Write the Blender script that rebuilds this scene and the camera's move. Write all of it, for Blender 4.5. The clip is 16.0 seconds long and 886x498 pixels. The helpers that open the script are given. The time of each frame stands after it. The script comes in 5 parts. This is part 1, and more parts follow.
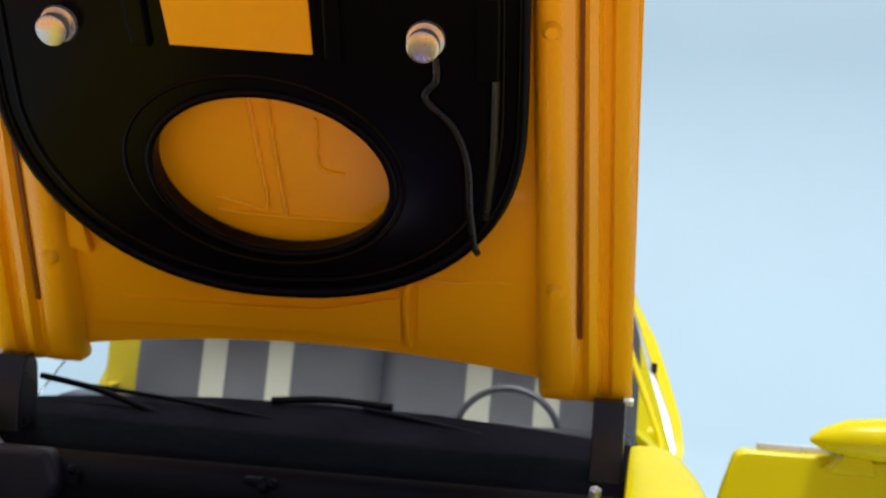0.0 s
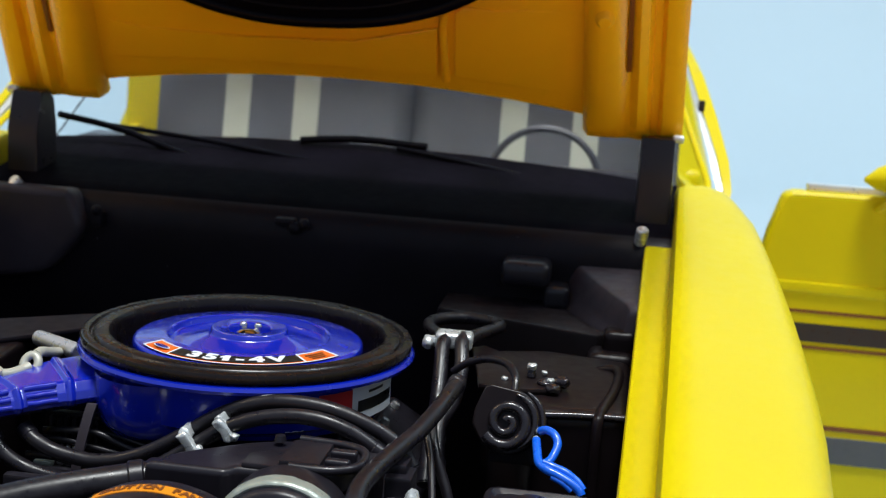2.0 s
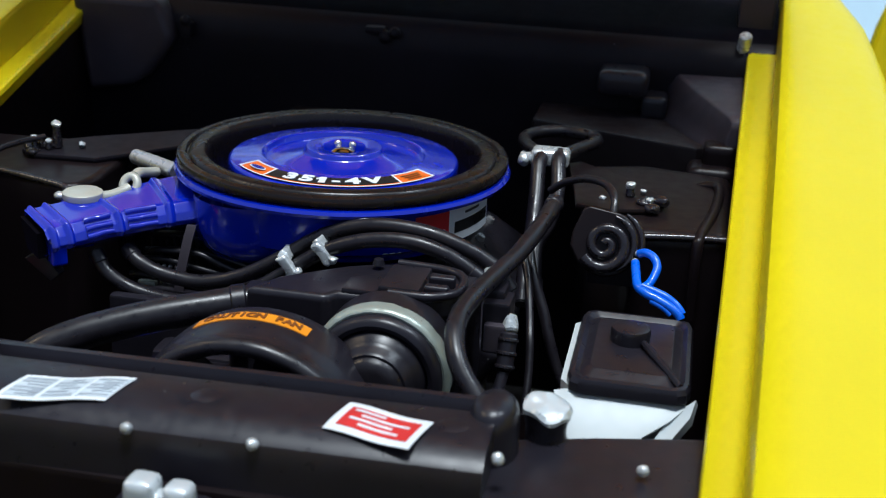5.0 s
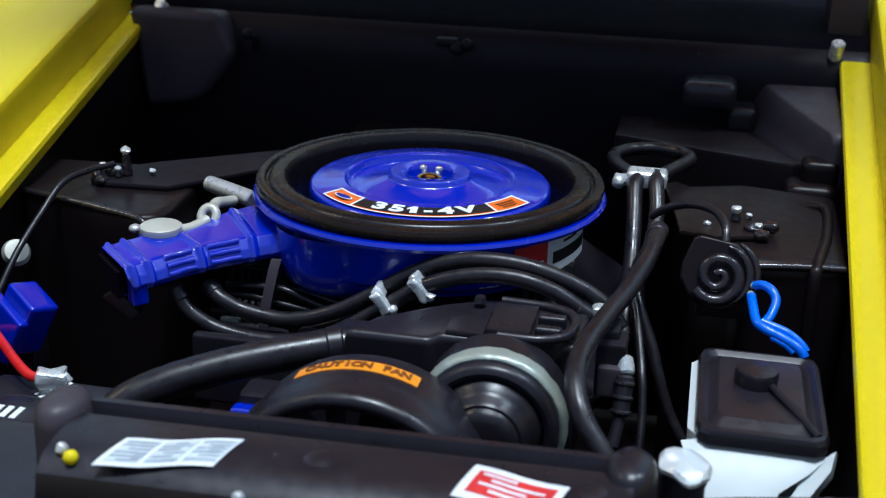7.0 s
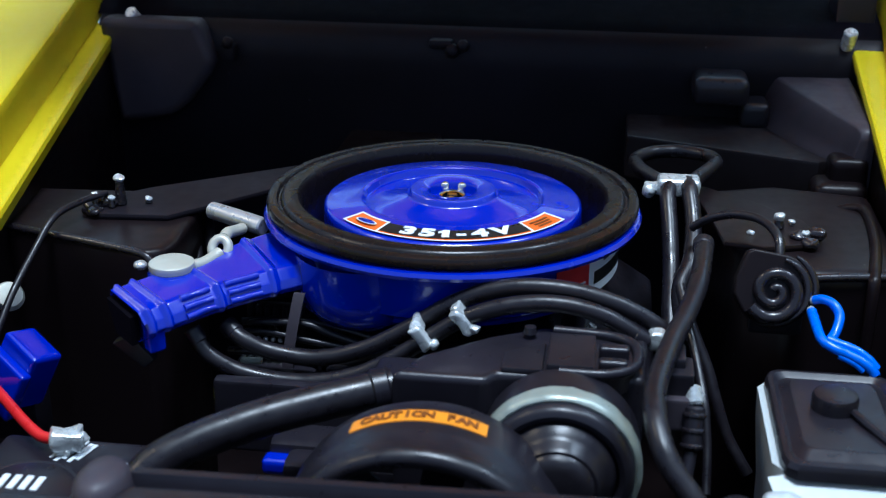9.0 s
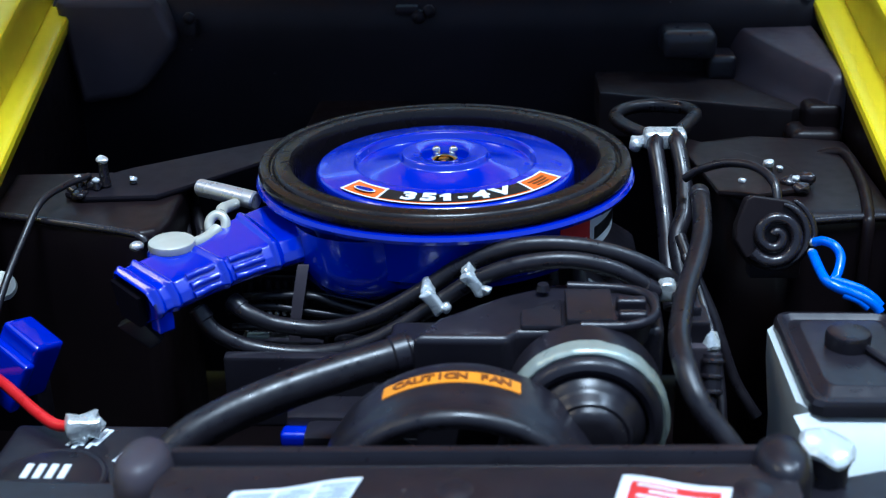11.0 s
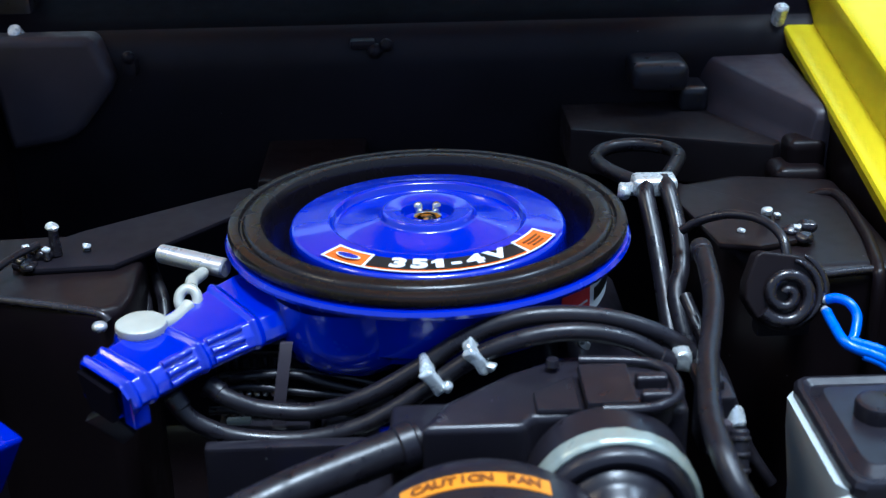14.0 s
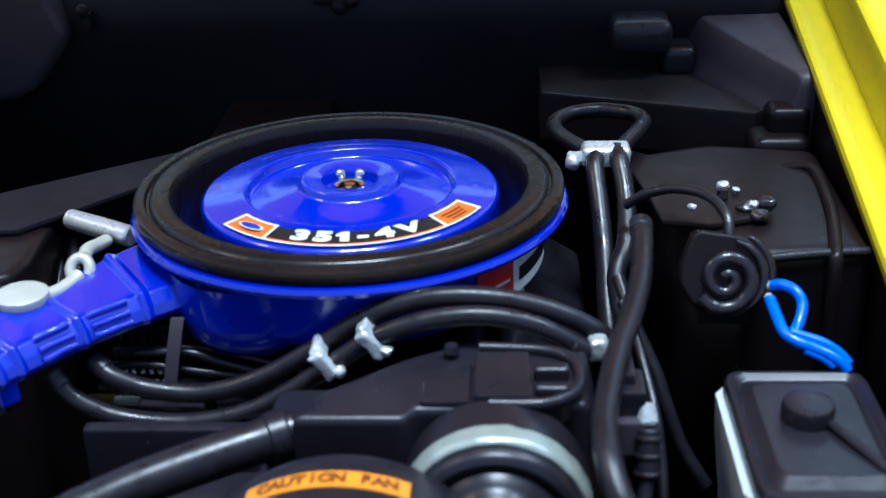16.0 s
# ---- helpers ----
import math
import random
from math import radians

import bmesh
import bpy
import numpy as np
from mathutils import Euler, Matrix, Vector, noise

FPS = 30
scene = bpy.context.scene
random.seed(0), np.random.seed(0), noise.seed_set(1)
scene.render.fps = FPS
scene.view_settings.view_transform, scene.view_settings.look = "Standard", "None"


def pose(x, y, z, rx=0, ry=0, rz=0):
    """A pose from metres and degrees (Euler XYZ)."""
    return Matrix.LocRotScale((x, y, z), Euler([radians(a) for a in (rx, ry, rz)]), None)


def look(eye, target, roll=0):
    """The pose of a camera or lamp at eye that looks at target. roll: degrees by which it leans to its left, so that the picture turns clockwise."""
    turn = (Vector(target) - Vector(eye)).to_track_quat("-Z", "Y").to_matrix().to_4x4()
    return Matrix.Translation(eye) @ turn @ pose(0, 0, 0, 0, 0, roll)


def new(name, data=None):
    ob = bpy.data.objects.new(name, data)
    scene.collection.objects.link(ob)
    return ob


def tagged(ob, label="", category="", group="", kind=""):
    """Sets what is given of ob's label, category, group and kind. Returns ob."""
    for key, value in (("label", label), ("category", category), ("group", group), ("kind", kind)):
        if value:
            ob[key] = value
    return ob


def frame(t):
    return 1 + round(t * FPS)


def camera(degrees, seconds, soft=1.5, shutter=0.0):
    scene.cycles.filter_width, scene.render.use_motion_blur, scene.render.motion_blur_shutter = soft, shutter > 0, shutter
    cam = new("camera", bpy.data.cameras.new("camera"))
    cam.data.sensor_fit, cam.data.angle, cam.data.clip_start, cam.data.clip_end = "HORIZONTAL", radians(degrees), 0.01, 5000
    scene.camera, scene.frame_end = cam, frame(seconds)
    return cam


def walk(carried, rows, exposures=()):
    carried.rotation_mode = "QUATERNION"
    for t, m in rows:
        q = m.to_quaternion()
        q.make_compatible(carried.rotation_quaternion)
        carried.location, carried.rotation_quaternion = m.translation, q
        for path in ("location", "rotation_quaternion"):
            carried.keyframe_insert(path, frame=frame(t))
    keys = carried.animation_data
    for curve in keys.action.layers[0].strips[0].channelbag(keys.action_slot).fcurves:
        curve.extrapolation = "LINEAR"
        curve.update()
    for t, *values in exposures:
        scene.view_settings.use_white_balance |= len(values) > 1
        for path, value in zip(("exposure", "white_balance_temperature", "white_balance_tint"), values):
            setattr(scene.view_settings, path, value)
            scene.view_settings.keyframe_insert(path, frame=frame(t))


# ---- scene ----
PATH = [
    (0, (0.03119, -0.10554, 0.07695), (0.02867, -0.0857, 0.07735), 3.9),
    (0.5, (0.03196, -0.10216, 0.07689), (0.02929, -0.08236, 0.07615), 4.0),
    (1, (0.03178, -0.09908, 0.07597), (0.02901, -0.07934, 0.07428), 3.7),
    (1.5, (0.02936, -0.09874, 0.07543), (0.02675, -0.07909, 0.07278), 3.7),
    (2, (0.02816, -0.09822, 0.07453), (0.02566, -0.0787, 0.07102), 3.8),
    (2.5, (0.02967, -0.09678, 0.07339), (0.02691, -0.07746, 0.06899), 3.5),
    (3, (0.02959, -0.09619, 0.07151), (0.02674, -0.07703, 0.06656), 3.2),
    (3.5, (0.02821, -0.09665, 0.07209), (0.02539, -0.07767, 0.06645), 3.5),
    (5.8, (0.02525, -0.09535, 0.07804), (0.02153, -0.07699, 0.07104), 2.2),
    (6, (0.0237, -0.09448, 0.0775), (0.02, -0.07611, 0.0705), 2.2),
    (6.5, (0.02115, -0.09326, 0.07751), (0.01745, -0.07492, 0.07045), 2.0),
    (7, (0.01984, -0.09162, 0.07776), (0.0161, -0.07328, 0.07071), 1.6),
    (7.5, (0.0182, -0.08965, 0.07832), (0.01465, -0.07127, 0.07128), 1.2),
    (8, (0.01611, -0.08676, 0.07904), (0.0128, -0.06841, 0.0718), 0.8),
    (8.5, (0.01333, -0.08567, 0.07754), (0.01038, -0.06721, 0.07043), 0.6),
    (9, (0.01119, -0.08631, 0.07836), (0.00865, -0.06787, 0.07104), 0.4),
    (11.5, (0.0035, -0.08703, 0.07765), (0.00269, -0.06861, 0.06989), -1.3),
    (12, (0.00146, -0.08619, 0.07762), (0.00105, -0.0678, 0.06978), -1.1),
    (12.5, (0.0004, -0.08429, 0.07761), (0.00024, -0.06594, 0.06966), -1.1),
    (13, (-0.00019, -0.08241, 0.07722), (-0.00014, -0.06404, 0.06931), -1.0),
    (13.5, (-0.00043, -0.08119, 0.07971), (-0.00025, -0.06289, 0.07164), -1.2),
    (14, (-0.00073, -0.07961, 0.08009), (-0.00033, -0.06124, 0.0722), -1.1),
    (14.5, (0.00142, -0.07683, 0.08068), (0.00177, -0.05857, 0.07253), -1.3),
    (15, (0.00415, -0.076, 0.07925), (0.00445, -0.05768, 0.07122), -1.3),
    (15.5, (0.00762, -0.0739, 0.07935), (0.00755, -0.05571, 0.07106), -1.5),
    (16, (0.01007, -0.07352, 0.07801), (0.009, -0.05541, 0.06959), -1.8),
]
cam = camera(38.7, 16.0, 1.15)
cam.data.dof.use_dof, cam.data.dof.focus_distance, cam.data.dof.aperture_fstop = True, 0.092, 85
walk(cam, [(t, look(e, g, r)) for t, e, g, r in PATH],
     [(0, 0.16, 6450, 8), (3.5, 0.0, 6050, 4), (7, 0.06, 5450, 5), (11.5, 0.42, 4880, 1), (16, 0.56, 5050, 3)])

# ---- light ----
world = bpy.data.worlds.new("room_light")
scene.world = world
world.use_nodes = True
world.node_tree.nodes["Background"].inputs[0].default_value = (0.62, 0.72, 0.98, 1)
world.node_tree.nodes["Background"].inputs[1].default_value = 0.35


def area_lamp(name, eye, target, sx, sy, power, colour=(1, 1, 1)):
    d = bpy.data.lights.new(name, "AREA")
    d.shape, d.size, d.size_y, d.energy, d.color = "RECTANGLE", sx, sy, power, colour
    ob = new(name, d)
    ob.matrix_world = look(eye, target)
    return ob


area_lamp("ceiling_lamp", (0.10, -0.33, 1.76), (0.02, 0.0, 0.05), 0.46, 0.28, 31.0, (1.0, 0.99, 0.97))
# Unseen lamp added on the right to bring glints to the duct's ribs.
area_lamp("right_fill_lamp", (0.70, 0.06, 1.15), (0.0, 0.0, 0.05), 0.20, 0.16, 4.5, (0.93, 0.97, 1.0))
# Warm lamp, not seen, added to lift and tint the left wing's flange.
area_lamp("left_fill_lamp", (-0.90, -0.10, 1.00), (0.0, 0.0, 0.05), 0.26, 0.26, 2.0, (1.0, 0.72, 0.40))

# ---- materials ----
MM = 0.001


def material(name, colour, rough=0.5, metal=0.0, vary=0.12, scale=250.0, bump=0.05, bump_scale=1500.0, coat=0.0, spec=0.5, rough_vary=0.1, dust=0.0):
    """A painted, moulded or cast surface with two scales of variation."""
    m = bpy.data.materials.new(name)
    m.use_nodes = True
    nt = m.node_tree
    b = nt.nodes["Principled BSDF"]
    co = nt.nodes.new("ShaderNodeTexCoord")
    big = nt.nodes.new("ShaderNodeTexNoise")
    big.inputs["Scale"].default_value, big.inputs["Detail"].default_value = scale, 4
    fine = nt.nodes.new("ShaderNodeTexNoise")
    fine.inputs["Scale"].default_value, fine.inputs["Detail"].default_value = bump_scale, 3
    for n in (big, fine):
        nt.links.new(co.outputs["Object"], n.inputs["Vector"])
    ramp = nt.nodes.new("ShaderNodeMapRange")
    ramp.inputs[1].default_value, ramp.inputs[2].default_value = 0.3, 0.7
    ramp.inputs[3].default_value, ramp.inputs[4].default_value = 1 - vary, 1 + vary
    nt.links.new(big.outputs["Fac"], ramp.inputs[0])
    mul = nt.nodes.new("ShaderNodeVectorMath")
    mul.operation = "SCALE"
    mul.inputs[0].default_value = colour
    nt.links.new(ramp.outputs[0], mul.inputs["Scale"])
    tint = mul.outputs[0]
    if dust:
        # sparse pale specks of dust, each a few hundredths of a millimetre wide
        cell = nt.nodes.new("ShaderNodeTexVoronoi")
        cell.inputs["Scale"].default_value = 620
        nt.links.new(co.outputs["Object"], cell.inputs["Vector"])
        near = nt.nodes.new("ShaderNodeMath")
        near.operation = "LESS_THAN"
        near.inputs[1].default_value = 0.04
        nt.links.new(cell.outputs["Distance"], near.inputs[0])
        few = nt.nodes.new("ShaderNodeSeparateColor")
        nt.links.new(cell.outputs["Color"], few.inputs[0])
        pick = nt.nodes.new("ShaderNodeMath")
        pick.operation = "GREATER_THAN"
        pick.inputs[1].default_value = 0.72
        nt.links.new(few.outputs[0], pick.inputs[0])
        both = nt.nodes.new("ShaderNodeMath")
        both.operation = "MULTIPLY"
        nt.links.new(near.outputs[0], both.inputs[0])
        nt.links.new(pick.outputs[0], both.inputs[1])
        speck = nt.nodes.new("ShaderNodeMix")
        speck.data_type = "RGBA"
        nt.links.new(both.outputs[0], speck.inputs["Factor"])
        nt.links.new(tint, speck.inputs[6])
        speck.inputs[7].default_value = (0.3 * dust, 0.3 * dust, 0.32 * dust, 1)
        tint = speck.outputs[2]
    nt.links.new(tint, b.inputs["Base Color"])
    rr = nt.nodes.new("ShaderNodeMapRange")
    rr.inputs[1].default_value, rr.inputs[2].default_value = 0.3, 0.7
    rr.inputs[3].default_value, rr.inputs[4].default_value = max(0.02, rough - rough_vary), min(1, rough + rough_vary)
    nt.links.new(fine.outputs["Fac"], rr.inputs[0])
    nt.links.new(rr.outputs[0], b.inputs["Roughness"])
    bp = nt.nodes.new("ShaderNodeBump")
    bp.inputs["Strength"].default_value, bp.inputs["Distance"].default_value = bump, 0.0002
    nt.links.new(fine.outputs["Fac"], bp.inputs["Height"])
    nt.links.new(bp.outputs[0], b.inputs["Normal"])
    b.inputs["Metallic"].default_value = metal
    b.inputs["Coat Weight"].default_value = coat
    b.inputs["Coat Roughness"].default_value = 0.06
    b.inputs["Coat IOR"].default_value = 1.6
    b.inputs["Specular IOR Level"].default_value = spec
    return m


def glass_material():
    m = bpy.data.materials.new("clear_plastic")
    m.use_nodes = True
    b = m.node_tree.nodes["Principled BSDF"]
    b.inputs["Base Color"].default_value = (0.93, 0.95, 0.96, 1)
    b.inputs["Roughness"].default_value = 0.02
    b.inputs["Transmission Weight"].default_value = 1.0
    b.inputs["IOR"].default_value = 1.3
    return m


YELLOW = material("yellow_paint", (0.66, 0.545, 0.001), 0.36, vary=0.03, scale=60, bump=0.012, bump_scale=900, coat=0.06, spec=0.16, rough_vary=0.05)
# Yellow paint again, with the orange bounce light under the bonnet in its colour.
AMBER = material("shade_tinted_yellow", (0.95, 0.50, 0.002), 0.36, vary=0.05, scale=60, bump=0.012, bump_scale=900, coat=0.15, rough_vary=0.05)
BLACK = material("satin_black_plastic", (0.0122, 0.0106, 0.0152), 0.33, vary=0.18, scale=220, bump=0.02, bump_scale=1100, spec=0.45, rough_vary=0.06, dust=0.4)
GLOSS = material("gloss_black_plastic", (0.0030, 0.0028, 0.0044), 0.2, vary=0.1, scale=120, bump=0.004, bump_scale=500, spec=0.07, rough_vary=0.03)
DEEP = material("matt_black_plastic", (0.0092, 0.0060, 0.0070), 0.34, vary=0.18, scale=140, bump=0.015, bump_scale=800, spec=0.20, rough_vary=0.06, dust=0.4)
COWL = material("dull_black_paint", (0.0092, 0.0074, 0.0108), 0.5, vary=0.25, scale=120, bump=0.015, bump_scale=700, spec=0.16, rough_vary=0.05, dust=0.3)
RUBBER = material("black_rubber", (0.0098, 0.0082, 0.0112), 0.35, vary=0.2, scale=300, bump=0.06, bump_scale=1300, spec=0.45, rough_vary=0.12)
ENAMEL = material("gloss_black_enamel", (0.0125, 0.0100, 0.0130), 0.27, vary=0.2, scale=300, bump=0.05, bump_scale=1200, coat=0.2, spec=0.5, rough_vary=0.06)
SEAL = material("seal_rubber", (0.0092, 0.0070, 0.0074), 0.27, vary=0.06, scale=120, bump=0.004, bump_scale=500, spec=0.38, rough_vary=0.03)
BLUE = material("blue_enamel", (0.003, 0.015, 0.42), 0.24, vary=0.03, scale=120, bump=0.012, bump_scale=700, coat=1.0, spec=0.6, rough_vary=0.04)
WIRE_BLUE = material("blue_wire_plastic", (0.01, 0.13, 0.80), 0.3, vary=0.08, coat=0.2)
RED = material("red_plastic", (0.55, 0.012, 0.015), 0.35, vary=0.1)
CLIP = material("rough_silver_paint", (0.60, 0.63, 0.63), 0.3, metal=0.45, vary=0.2, scale=500, bump=0.4, bump_scale=1600)
SILVER = material("silver_paint", (0.62, 0.63, 0.64), 0.3, metal=0.7, vary=0.06, scale=300, bump=0.08, bump_scale=1400, rough_vary=0.06)
TRIM = material("bright_trim", (0.62, 0.66, 0.67), 0.35, metal=0.35, vary=0.05)
CHROME = material("chrome", (0.75, 0.76, 0.77), 0.12, metal=1.0, vary=0.04, bump=0.04)
ALLOY = material("dull_alloy", (0.36, 0.40, 0.35), 0.36, metal=0.4, vary=0.12, scale=500, bump=0.25)
CREAM = material("aged_zinc", (0.50, 0.50, 0.43), 0.4, metal=0.25, vary=0.08, scale=500)
WHITE = material("white_plastic", (0.52, 0.57, 0.58), 0.45, vary=0.03, scale=200, bump=0.01, rough_vary=0.03)
PAPER = material("white_decal", (0.72, 0.76, 0.79), 0.45, vary=0.05, scale=600, bump=0.03)
DECAL_RED = material("red_decal", (0.55, 0.03, 0.03), 0.4, vary=0.08, scale=600, bump=0.02)
DECAL_ORANGE = material("orange_decal", (0.75, 0.14, 0.012), 0.35, vary=0.06, scale=600, bump=0.02)
DECAL_AMBER = material("amber_decal", (0.78, 0.27, 0.008), 0.45, vary=0.06, scale=600, bump=0.02)
DECAL_BLACK = material("black_decal", (0.012, 0.012, 0.013), 0.35, vary=0.1, scale=600, bump=0.02)
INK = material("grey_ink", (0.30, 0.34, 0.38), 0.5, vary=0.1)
FAINT_INK = material("faint_grey_ink", (0.52, 0.58, 0.62), 0.5, vary=0.15)
BROWN_INK = material("brown_ink", (0.17, 0.05, 0.006), 0.5, vary=0.1)
CLOTH = material("grey_vinyl", (0.082, 0.084, 0.098), 0.6, vary=0.1, scale=150, bump=0.15)
STRIPE = material("pale_vinyl", (0.42, 0.43, 0.36), 0.55, vary=0.05, scale=150)
TYRE = material("tyre_rubber", (0.02, 0.02, 0.02), 0.7, vary=0.2)
TABLE = material("white_paper_sweep", (0.42, 0.545, 0.62), 0.7, vary=0.02, scale=6, bump=0.02, bump_scale=300)
OCHRE = material("ochre_plastic", (0.30, 0.17, 0.03), 0.5, vary=0.15)
BOUNCE = material("orange_bounce_surface", (0.85, 0.33, 0.07), 0.5, vary=0.2, scale=12, bump=0.05, bump_scale=200)
LEDGE = material("brownish_black_paint", (0.0155, 0.0118, 0.0134), 0.42, vary=0.3, scale=90, bump=0.01, bump_scale=700, spec=0.3)
# Black with the gussets' lit sheen put into its colour; also for greyer parts.
GUSSET = material("sheen_grey_black", (0.046, 0.038, 0.047), 0.45, vary=0.25, scale=120, bump=0.01, bump_scale=700, spec=0.3)
COWL_TOP = material("flat_black_paint", (0.0040, 0.0033, 0.0056), 0.6, vary=0.4, scale=90, bump=0.02, bump_scale=700, spec=0.015, rough_vary=0.05)
GLASS = glass_material()

# ---- shape helpers, all in millimetres ----


def empty(name, at=(0, 0, 0)):
    ob = new(name)
    ob.empty_display_size = 0.005
    ob.location = Vector(at) * MM
    return ob


def harden(me, limit):
    """Smooth shading in which large flat faces keep flat and bevels carry the turn."""
    me.shade_smooth()
    faces = [(p.normal.copy(), p.area, tuple(p.vertices)) for p in me.polygons]
    around = [[] for v in me.vertices]
    for i, (n, a, vs) in enumerate(faces):
        for v in vs:
            around[v].append(i)
    out = []
    for n, a, vs in faces:
        for v in vs:
            t = Vector((0, 0, 0))
            for i in around[v]:
                if faces[i][0].dot(n) >= limit:
                    t += faces[i][0] * faces[i][1]
            out.append(t.normalized() if t.length > 0 else n)
    me.normals_split_custom_set(out)


def part(name, bm, mat, parent=None, label="", smooth=38):
    """Links a bmesh, drawn in millimetres of the scene, as one mesh under its thing."""
    me = bpy.data.meshes.new(name)
    base = Vector((0, 0, 0))
    top = parent
    while top is not None:
        base += top.location
        top = top.parent
    bmesh.ops.recalc_face_normals(bm, faces=bm.faces)
    bm.transform(Matrix.Translation(-base) @ Matrix.Scale(MM, 4))
    bm.to_mesh(me)
    bm.free()
    me.materials.append(mat)
    if smooth:
        harden(me, math.cos(radians(smooth)))
    ob = new(name, me)
    if parent is not None:
        ob.parent = parent
    if label:
        tagged(ob, label)
    return ob


def bevel(bm, w, seg=2, angle=25):
    if w <= 0:
        return bm
    ed = [e for e in bm.edges if len(e.link_faces) == 2 and e.calc_face_angle(0) > radians(angle)]
    bmesh.ops.bevel(bm, geom=ed, offset=w, segments=seg, affect="EDGES", profile=0.6, clamp_overlap=True)
    return bm


def box(x0, x1, y0, y1, z0, z1, b=0.3, seg=2, bm=None, m=None):
    one = bmesh.new()
    bmesh.ops.create_cube(one, size=1)
    one.transform(Matrix.Translation(((x0 + x1) / 2, (y0 + y1) / 2, (z0 + z1) / 2)) @ Matrix.Diagonal((x1 - x0, y1 - y0, z1 - z0, 1)))
    bevel(one, b, seg)
    if m is not None:
        one.transform(m)
    return merge(bm, one)


def merge(bm, one):
    if bm is None:
        return one
    me = bpy.data.meshes.new("tmp")
    one.to_mesh(me)
    one.free()
    bm.from_mesh(me)
    bpy.data.meshes.remove(me)
    return bm


def prism(poly, lo, hi, axis="z", b=0.2, bm=None, seg=2):
    """A polygon of 2D points pushed from lo to hi along an axis (z: x,y; y: x,z; x: y,z)."""
    one = bmesh.new()

    def at(p, h):
        return {"z": (p[0], p[1], h), "y": (p[0], h, p[1]), "x": (h, p[0], p[1])}[axis]
    a = [one.verts.new(at(p, lo)) for p in poly]
    c = [one.verts.new(at(p, hi)) for p in poly]
    n = len(poly)
    one.faces.new(a)
    one.faces.new(c)
    for i in range(n):
        one.faces.new((a[i], a[(i + 1) % n], c[(i + 1) % n], c[i]))
    bmesh.ops.recalc_face_normals(one, faces=one.faces)
    bevel(one, b, seg)
    return merge(bm, one)


def lathe(profile, centre=(0, 0, 0), axis=(0, 0, 1), n=64, bm=None, a0=0.0, a1=360.0):
    """Turns (radius, height) points round an axis through centre."""
    one = bmesh.new()
    full = abs(a1 - a0) >= 360
    steps = n if full else n + 1
    rings = []
    for i in range(steps):
        a = radians(a0 + (a1 - a0) * i / n)
        rings.append([one.verts.new((r * math.cos(a), r * math.sin(a), h)) for r, h in profile])
    for i in range(n):
        p, q = rings[i], rings[(i + 1) % steps]
        for j in range(len(profile) - 1):
            one.faces.new((p[j], q[j], q[j + 1], p[j + 1]))
    bmesh.ops.remove_doubles(one, verts=one.verts, dist=1e-4)
    one.transform(Matrix.Translation(centre) @ Vector((0, 0, 1)).rotation_difference(Vector(axis)).to_matrix().to_4x4())
    return merge(bm, one)


def rod(p, q, r, n=16, bm=None, b=0.12, r2=None):
    p, q = Vector(p), Vector(q)
    L = (q - p).length
    r2 = r if r2 is None else r2
    b = min(b, r * 0.45, L * 0.3)
    return lathe([(0, 0), (r - b, 0), (r, b), (r2, L - b), (r2 - b, L), (0, L)], p, (q - p).normalized(), n, bm)


def ball(c, r, bm=None, sz=1.0, n=12):
    pr = [(r * math.sin(math.pi * i / 8), -r * sz * math.cos(math.pi * i / 8)) for i in range(9)]
    return lathe(pr, c, (0, 0, 1), n, bm)


def spline(pts, per=8, closed=False):
    P = [Vector(p) for p in pts]
    n = len(P)
    out = []
    for i in range(n if closed else n - 1):
        a, b, c, d = (P[(i + k) % n] for k in (-1, 0, 1, 2)) if closed else (P[max(i - 1, 0)], P[i], P[i + 1], P[min(i + 2, n - 1)])
        for k in range(per):
            t = k / per
            out.append(0.5 * (2 * b + (c - a) * t + (2 * a - 5 * b + 4 * c - d) * t * t + (3 * b - a - 3 * c + d) * t ** 3))
    if not closed:
        out.append(P[-1])
    return out


def tube(pts, r, n=12, per=8, bm=None, closed=False, radii=None):
    path = spline(pts, per, closed)
    one = bmesh.new()
    rings, up = [], Vector((0.13, 0.21, 1)).normalized()
    m = len(path)
    for i, p in enumerate(path):
        if closed:
            d = (path[(i + 1) % m] - path[i - 1]).normalized()
        else:
            d = (path[min(i + 1, m - 1)] - path[max(i - 1, 0)]).normalized()
        s = d.cross(up)
        s.normalize()
        up = s.cross(d).normalized()
        rr = r if radii is None else r * radii(i / (m - 1))
        rings.append([one.verts.new(p + (s * math.cos(6.28319 * k / n) + up * math.sin(6.28319 * k / n)) * rr) for k in range(n)])
    for i in range(m if closed else m - 1):
        a, b = rings[i], rings[(i + 1) % m]
        for k in range(n):
            one.faces.new((a[k], a[(k + 1) % n], b[(k + 1) % n], b[k]))
    if not closed:
        one.faces.new(rings[0][::-1])
        one.faces.new(rings[-1])
    return merge(bm, one)


def loft(sections, bm=None, caps=True, closed=True):
    """Joins equal-length rows of points; each row is a closed outline when closed."""
    one = bmesh.new()
    rows = [[one.verts.new(p) for p in s] for s in sections]
    n = len(rows[0])
    for a, b in zip(rows, rows[1:]):
        for k in range(n if closed else n - 1):
            one.faces.new((a[k], a[(k + 1) % n], b[(k + 1) % n], b[k]))
    if caps and closed:
        one.faces.new(rows[0][::-1])
        one.faces.new(rows[-1])
    return merge(bm, one)


